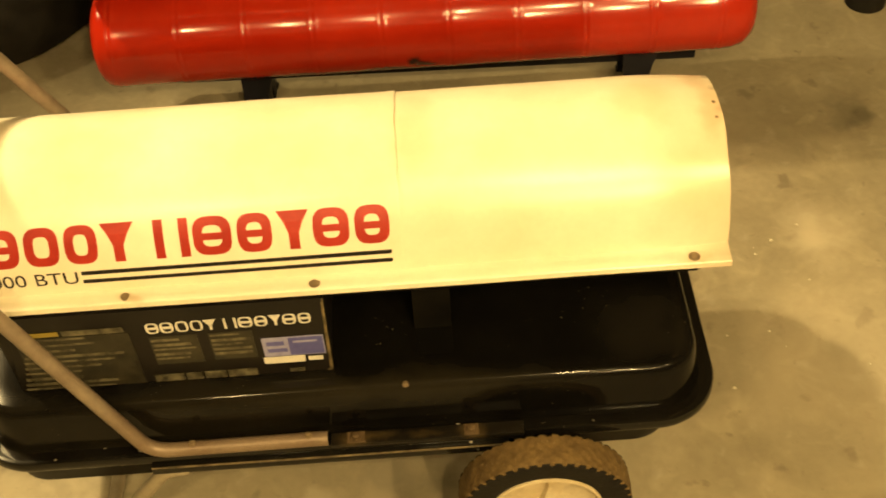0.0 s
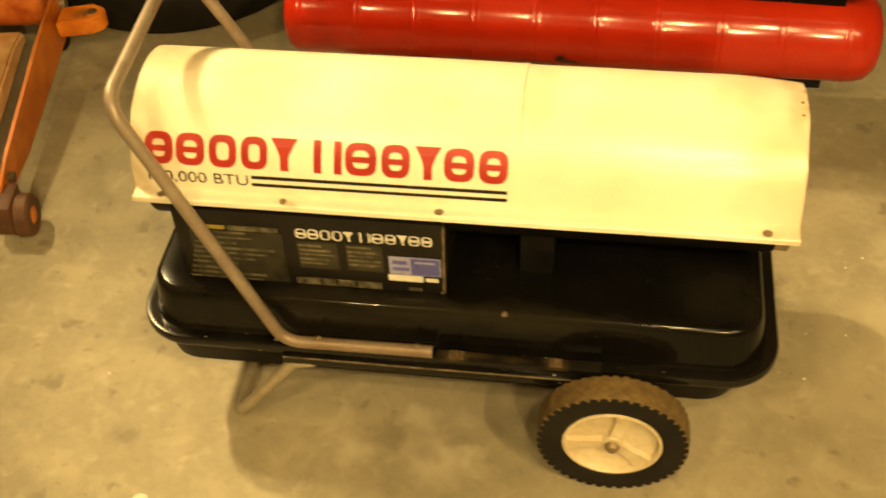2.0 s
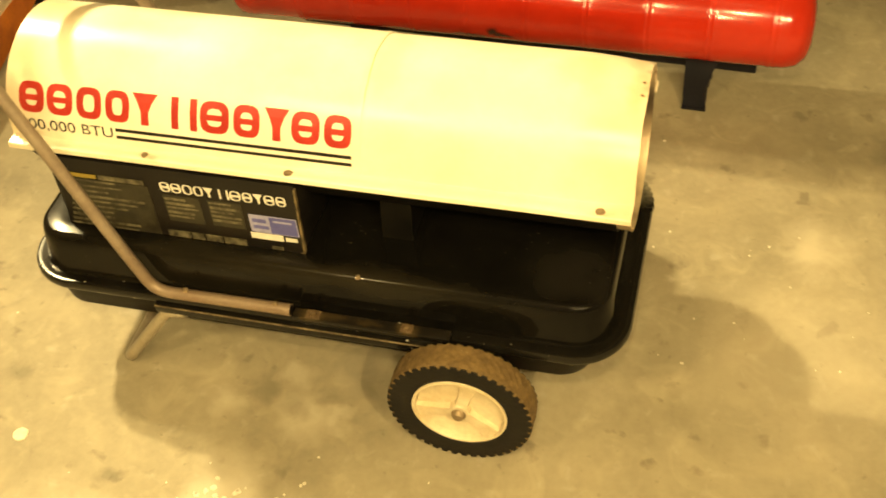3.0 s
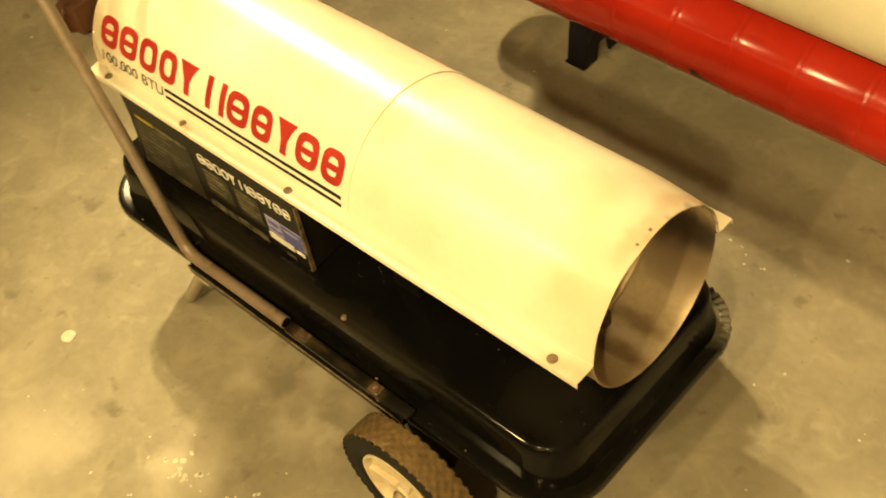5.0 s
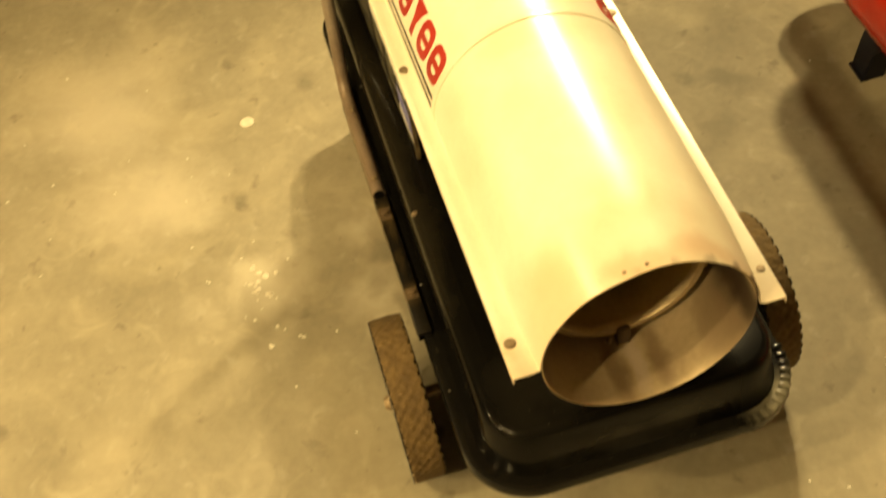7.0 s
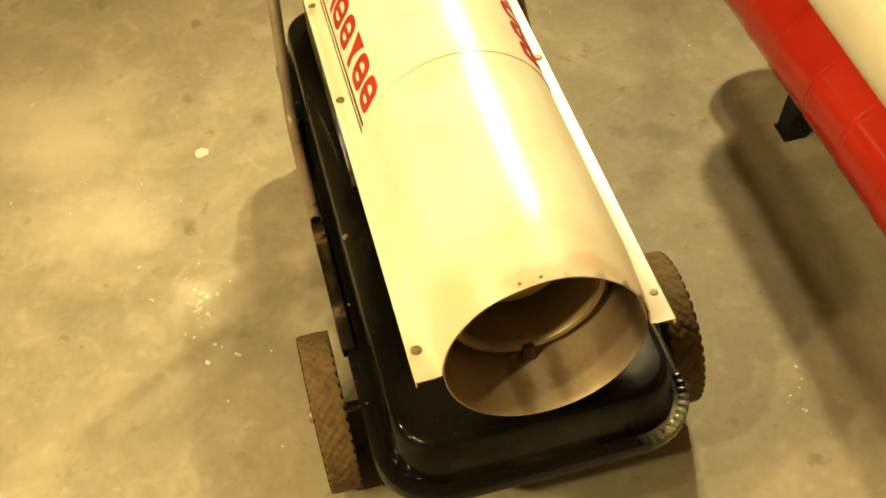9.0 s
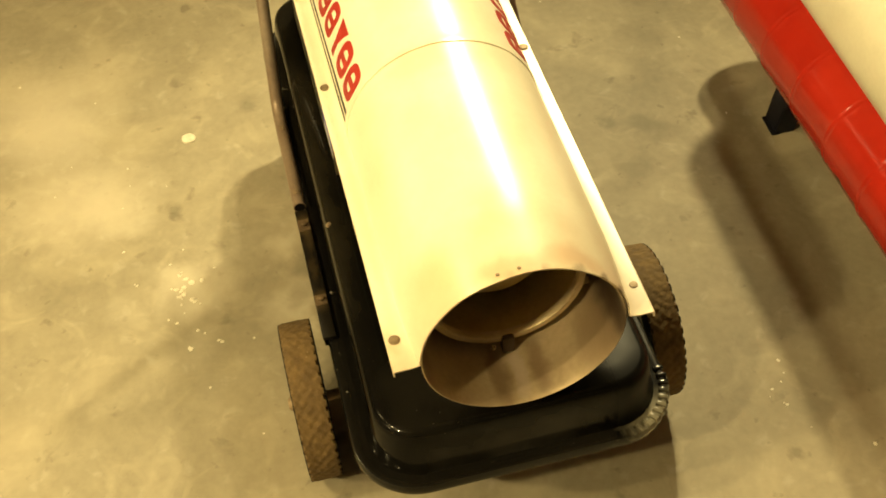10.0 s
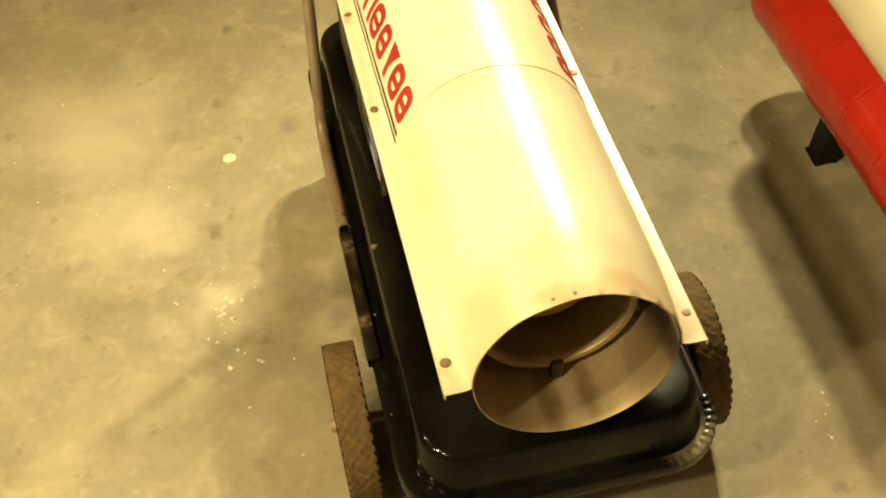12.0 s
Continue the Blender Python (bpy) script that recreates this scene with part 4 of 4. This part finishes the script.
    part("stub_axle", tube(bmesh.new(), [(c[0], sy * 0.205, c[2]), (c[0], sy * 0.23, c[2]), (c[0], sy * 0.245, c[2])], 0.008), SCREW, w)


wheel(-1)
wheel(1)

# ---- torpedo heater with the red tank, behind ----
BY, BZ = 0.744, 0.205
second = thing("torpedo_heater", "older torpedo heater with cream barrel above a ribbed glossy red tank", "heater",
               pose(0.15, BY, 0, 0, 0, -1.9) @ pose(-0.15, -BY, 0))
ribs = [-0.453 + 0.127 * k for k in range(10)]
prof = [(0.0, -0.498), (0.045, -0.497), (0.070, -0.492), (0.086, -0.484), (0.0935, -0.474)]
for x in ribs:
    prof += [(0.0945, x - 0.013), (0.0950, x - 0.009), (0.0956, x - 0.006), (0.0951, x - 0.003), (0.0942, x), (0.0951, x + 0.003), (0.0956, x + 0.006), (0.0950, x + 0.009), (0.0945, x + 0.013)]
prof += [(0.0940, 0.715), (0.088, 0.738), (0.072, 0.756), (0.045, 0.765), (0.0, 0.766)]
bm = lathe(bmesh.new(), prof, (0, BY, BZ), "x", 72, close=False)
for v in bm.verts:
    d = Vector((0, v.co.y - BY, v.co.z - BZ))
    if d.length > 0.05:
        v.co += d.normalized() * 0.0016 * noise.noise(Vector((v.co.x * 7, v.co.y * 9, v.co.z * 9)))
bm.transform(Matrix.Translation((0.45, BY, 0)) @ Matrix.Rotation(radians(1.2), 4, "Z") @ Matrix.Translation((-0.45, -BY, 0)))
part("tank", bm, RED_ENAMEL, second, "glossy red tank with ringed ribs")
bm = lathe(bmesh.new(), [(0.112, -0.478), (0.1195, -0.478), (0.1205, -0.47), (0.1205, 0.71), (0.1195, 0.722), (0.112, 0.722)], (0, BY - 0.001, 0.446), "x", 72)
barrel = part("barrel", bm, CREAM_FAR, second, "aged cream painted barrel")
part("end_ring", lathe(bmesh.new(), [(0.108, -0.500), (0.1215, -0.500), (0.1235, -0.494), (0.1235, -0.470), (0.1210, -0.467), (0.108, -0.470)], (0, BY - 0.001, 0.446), "x", 64), RED_ENAMEL, barrel, "red end ring")
for x, k in ((-0.482, 1), (0.70, 1)):
    part("end_wall", lathe(bmesh.new(), [(0.0, x), (0.113, x), (0.113, x + 0.006), (0.0, x + 0.006)], (0, BY - 0.001, 0.446), "x", 40, close=False), DULL_BLACK, barrel)
part("spine", box(bmesh.new(), (-0.44, BY - 0.022, 0.285), (0.68, BY + 0.022, 0.336), 0.004), DULL_BLACK, second, "black strip between tank and barrel")
part("base_beam", box(bmesh.new(), (-0.36, BY - 0.017, 0.080), (0.665, BY + 0.017, 0.1165), 0.004), BLUE_BLACK, second, "black steel beam under the tank")
for x in (-0.212, 0.543):
    bm = bmesh.new()
    for sy in (-1, 1):
        rows = []
        for z, off, left, right in ((0.119, 0.030, -0.025, 0.046), (0.090, 0.037, -0.024, 0.034), (0.055, 0.045, -0.023, 0.025), (0.0, 0.054, -0.021, 0.021)):
            y = BY + sy * off
            rows.append([(x + left, y - 0.005, z), (x + right, y - 0.005, z), (x + right, y + 0.005, z), (x + left, y + 0.005, z)])
        loft(bm, rows)
    box(bm, (x - 0.022, BY - 0.034, 0.098), (x + 0.040, BY + 0.034, 0.1185), 0.002)
    # folded plate across the end, open at the floor
    loft(bm, [[(x + dx, BY + y, z) for y, z in ((-0.058, 0.0), (-0.020, 0.0), (-0.013, 0.042), (0.013, 0.042), (0.020, 0.0), (0.058, 0.0), (0.036, 0.1175), (-0.036, 0.1175))] for dx in (0.0215, 0.0265)])
    leg_part = part("leg", bm, BLUE_BLACK, second, "black folded steel leg narrowing to the floor", smooth=False)
    for sy in (-1, 1):
        part("foot_plate", box(bmesh.new(), (x - 0.023, BY + sy * 0.056 - 0.009, 0.0), (x + 0.029, BY + sy * 0.056 + 0.009, 0.006), 0.002), BLUE_BLACK, leg_part)

# ---- tyre lying on the floor ----
tyre_thing = thing("car_tyre", "dusty black tyre on its rim lying flat on the concrete", "tyre", pose(-0.925, 1.24, 0))
prof = [(0.262, 0.030), (0.285, 0.006), (0.325, 0.0), (0.352, 0.010), (0.366, 0.035), (0.370, 0.095), (0.366, 0.160), (0.352, 0.182), (0.325, 0.190), (0.285, 0.186), (0.262, 0.170), (0.270, 0.095)]
part("tyre", lathe(bmesh.new(), prof, (0, 0, 0), "z", 72), RUBBER, tyre_thing, "black rubber tyre")
part("sidewall", lathe(bmesh.new(), [(0.266, 0.174), (0.285, 0.1875), (0.325, 0.1915), (0.350, 0.1845), (0.350, 0.1815), (0.325, 0.188), (0.285, 0.184), (0.266, 0.170)], (0, 0, 0), "z", 72), DUSTY_RUBBER, tyre_thing, "dust-greyed sidewall")
prof = [(0.0, 0.030), (0.08, 0.032), (0.12, 0.050), (0.19, 0.036), (0.235, 0.028), (0.250, 0.045), (0.259, 0.160), (0.268, 0.172), (0.262, 0.176), (0.252, 0.166), (0.243, 0.050), (0.230, 0.020), (0.0, 0.020)]
rim = part("steel_rim", lathe(bmesh.new(), prof, (0, 0, 0), "z", 64, close=False), RIM_STEEL, tyre_thing, "dusty dark steel wheel rim")
part("valve_cap", lathe(bmesh.new(), [(0.0, 0.172), (0.005, 0.171), (0.006, 0.150), (0.0, 0.148)], (0.125, -0.21, 0), "z", 12, close=False), YELLOW_INK, rim, "yellow valve cap")
for k in range(5):
    a = radians(72 * k + 20)
    part("wheel_nut", bolt(bmesh.new(), (0.085 * math.cos(a), 0.085 * math.sin(a), 0.033), 0.009, 0.016), RUST, rim)

# ---- trolley jack ----
jack = thing("trolley_jack", "worn orange trolley jack with small wheels on the floor", "jack", pose(-0.985, 0.20, 0, 0, 0, 8.5))


def jack_plate(x):
    pts = [(0.02, 0.055), (0.02, 0.095), (0.10, 0.118), (0.42, 0.158), (0.63, 0.172), (0.66, 0.150), (0.66, 0.075), (0.60, 0.050), (0.20, 0.036)]
    bm = loft(bmesh.new(), [[(x + dx, y, z) for y, z in pts] for dx in (-0.004, 0.004)])
    bmesh.ops.bevel(bm, geom=list(bm.edges), offset=0.0012, segments=1, affect="EDGES")
    return part("side_plate", bm, ORANGE_WORN, jack, "scuffed orange steel side plate")


for x in (-0.012, -0.235):
    jack_plate(x)
bm = loft(bmesh.new(), [[(x, y, z) for y, z in ((0.10, 0.060), (0.16, 0.095), (0.48, 0.118), (0.56, 0.108), (0.56, 0.080), (0.20, 0.045))] for x in (-0.205, -0.085)])
bmesh.ops.bevel(bm, geom=list(bm.edges), offset=0.006, segments=2, affect="EDGES")
part("lift_arm", bm, DUSTY_ARM, jack, "dust-covered lifting arm")
# lug with a bolt hole
bm = bmesh.new()
ring = 24
outer = [(0.0, 0.545), (0.0, 0.615)] + [(0.078 + 0.030 * math.cos(radians(a)), 0.590 + 0.030 * math.sin(radians(a))) for a in range(90, -91, -12)]
loft(bm, [[(x, y, z) for x, y in outer] for z in (0.092, 0.134)])
bmesh.ops.bevel(bm, geom=list(bm.edges), offset=0.005, segments=2, affect="EDGES")
lug = part("lug", bm, ORANGE, jack, "bright orange side lug")
part("lug_hole", lathe(bmesh.new(), [(0.0, 0.1348), (0.009, 0.1348), (0.012, 0.1344), (0.012, 0.1330), (0.0, 0.1330)], (0.078, 0.590, 0), "z", 20, close=False), RUST, lug, "dark bolt hole")
bm = box(bmesh.new(), (-0.225, 0.57, 0.10), (-0.025, 0.70, 0.225), 0.040, 4)
for v in bm.verts:
    v.co += v.normal * 0.004 * noise.noise(v.co * 25)
part("handle_socket", bm, SOCKET_PAINT, jack, "orange handle socket housing")
part("pivot", tube(bmesh.new(), [(-0.25, 0.635, 0.130), (-0.1, 0.635, 0.130), (0.006, 0.635, 0.130)], 0.014), SCREW, jack)
part("cross_shaft", tube(bmesh.new(), [(-0.250, 0.075, 0.082), (-0.12, 0.075, 0.082), (0.004, 0.075, 0.082)], 0.011), RUST, jack)
for x, k in ((0.0, 1), (-0.247, -1)):
    yoke = part("caster_fork", box(bmesh.new(), (x - 0.026, -0.030, 0.014), (x + 0.018, 0.052, 0.088), 0.006), CASTER, jack, "rust-brown steel caster fork")
    cx = x + k * 0.036
    part("caster_wheel", lathe(bmesh.new(), [(0.020, -0.016), (0.040, -0.016), (0.045, -0.011), (0.045, 0.011), (0.040, 0.016), (0.020, 0.016)], (cx, -0.002, 0.045), "x", 32), CASTER, yoke, "rust-brown caster wheel")
    part("caster_hub", lathe(bmesh.new(), [(0.0, -0.014), (0.0202, -0.014), (0.0202, 0.014), (0.012, 0.018), (0.0, 0.019)], (cx, -0.002, 0.045), "x", 24, close=False), ORANGE_WORN, yoke, "rust-orange hub")
for x in (-0.036, -0.210):
    part("front_wheel", lathe(bmesh.new(), [(0.0, -0.018), (0.044, -0.018), (0.049, -0.013), (0.049, 0.013), (0.044, 0.018), (0.0, 0.018)], (x - 0.004, 0.640, 0.049), "x", 32, close=False), RUBBER, jack, "dark steel front wheel")

# ---- small things on the floor ----
stop = lathe(bmesh.new(), [(0.0, 0.072), (0.028, 0.071), (0.037, 0.064), (0.041, 0.050), (0.043, 0.0), (0.0, 0.0)], (0, 0, 0), "z", 28, close=False)
stop_ob = tagged(part("rubber_foot", stop, RUBBER), "round black rubber foot on the concrete", "foot")
stop_ob.location = (1.088, 0.955, 0)

cap = lathe(bmesh.new(), [(0.0, 0.0042), (0.010, 0.0040), (0.0135, 0.0028), (0.0145, 0.0), (0.0, 0.0)], (0, 0, 0), "z", 20, close=False)
for v in cap.verts:
    v.co.x *= 1.0 + 0.18 * noise.noise(v.co * 90)
    v.co.y *= 1.0 + 0.18 * noise.noise(v.co * 80 + Vector((4, 0, 0)))
cap_ob = tagged(part("paint_chip", cap, CHIP), "round pale chip lying on the concrete", "chip")
cap_ob.location = (-0.518, -0.406, 0.0)

# flecks of spilt paint and plaster
bm = bmesh.new()
rng = random.Random(11)
for cx, cy, spread, count in ((-0.105, -0.455, 0.035, 26), (0.02, -0.40, 0.05, 5), (0.375, 0.455, 0.04, 8), (-0.30, -0.52, 0.10, 10), (0.75, 0.30, 0.12, 8), (0.85, 0.05, 0.15, 9), (-0.45, -0.75, 0.2, 6), (0.0, 0.0, 1.3, 24)):
    for k in range(count):
        x, y = rng.gauss(cx, spread), rng.gauss(cy, spread * 0.5)
        r = rng.uniform(0.0010, 0.0034) * (1.7 if spread == 0.035 else 1.0)
        n = 7
        a0 = rng.uniform(0, 6)
        loop = [(x + r * rng.uniform(0.6, 1.4) * math.cos(a0 + 2 * math.pi * i / n), y + r * rng.uniform(0.6, 1.4) * math.sin(a0 + 2 * math.pi * i / n)) for i in range(n)]
        loft(bm, [[(px, py, 0.0) for px, py in loop], [(x + (px - x) * 0.8, y + (py - y) * 0.8, 0.0008) for px, py in loop]])
tagged(part("paint_flecks", bm, CHIP, smooth=False), "scattered pale flecks of paint on the concrete", "flecks", kind="stuff")
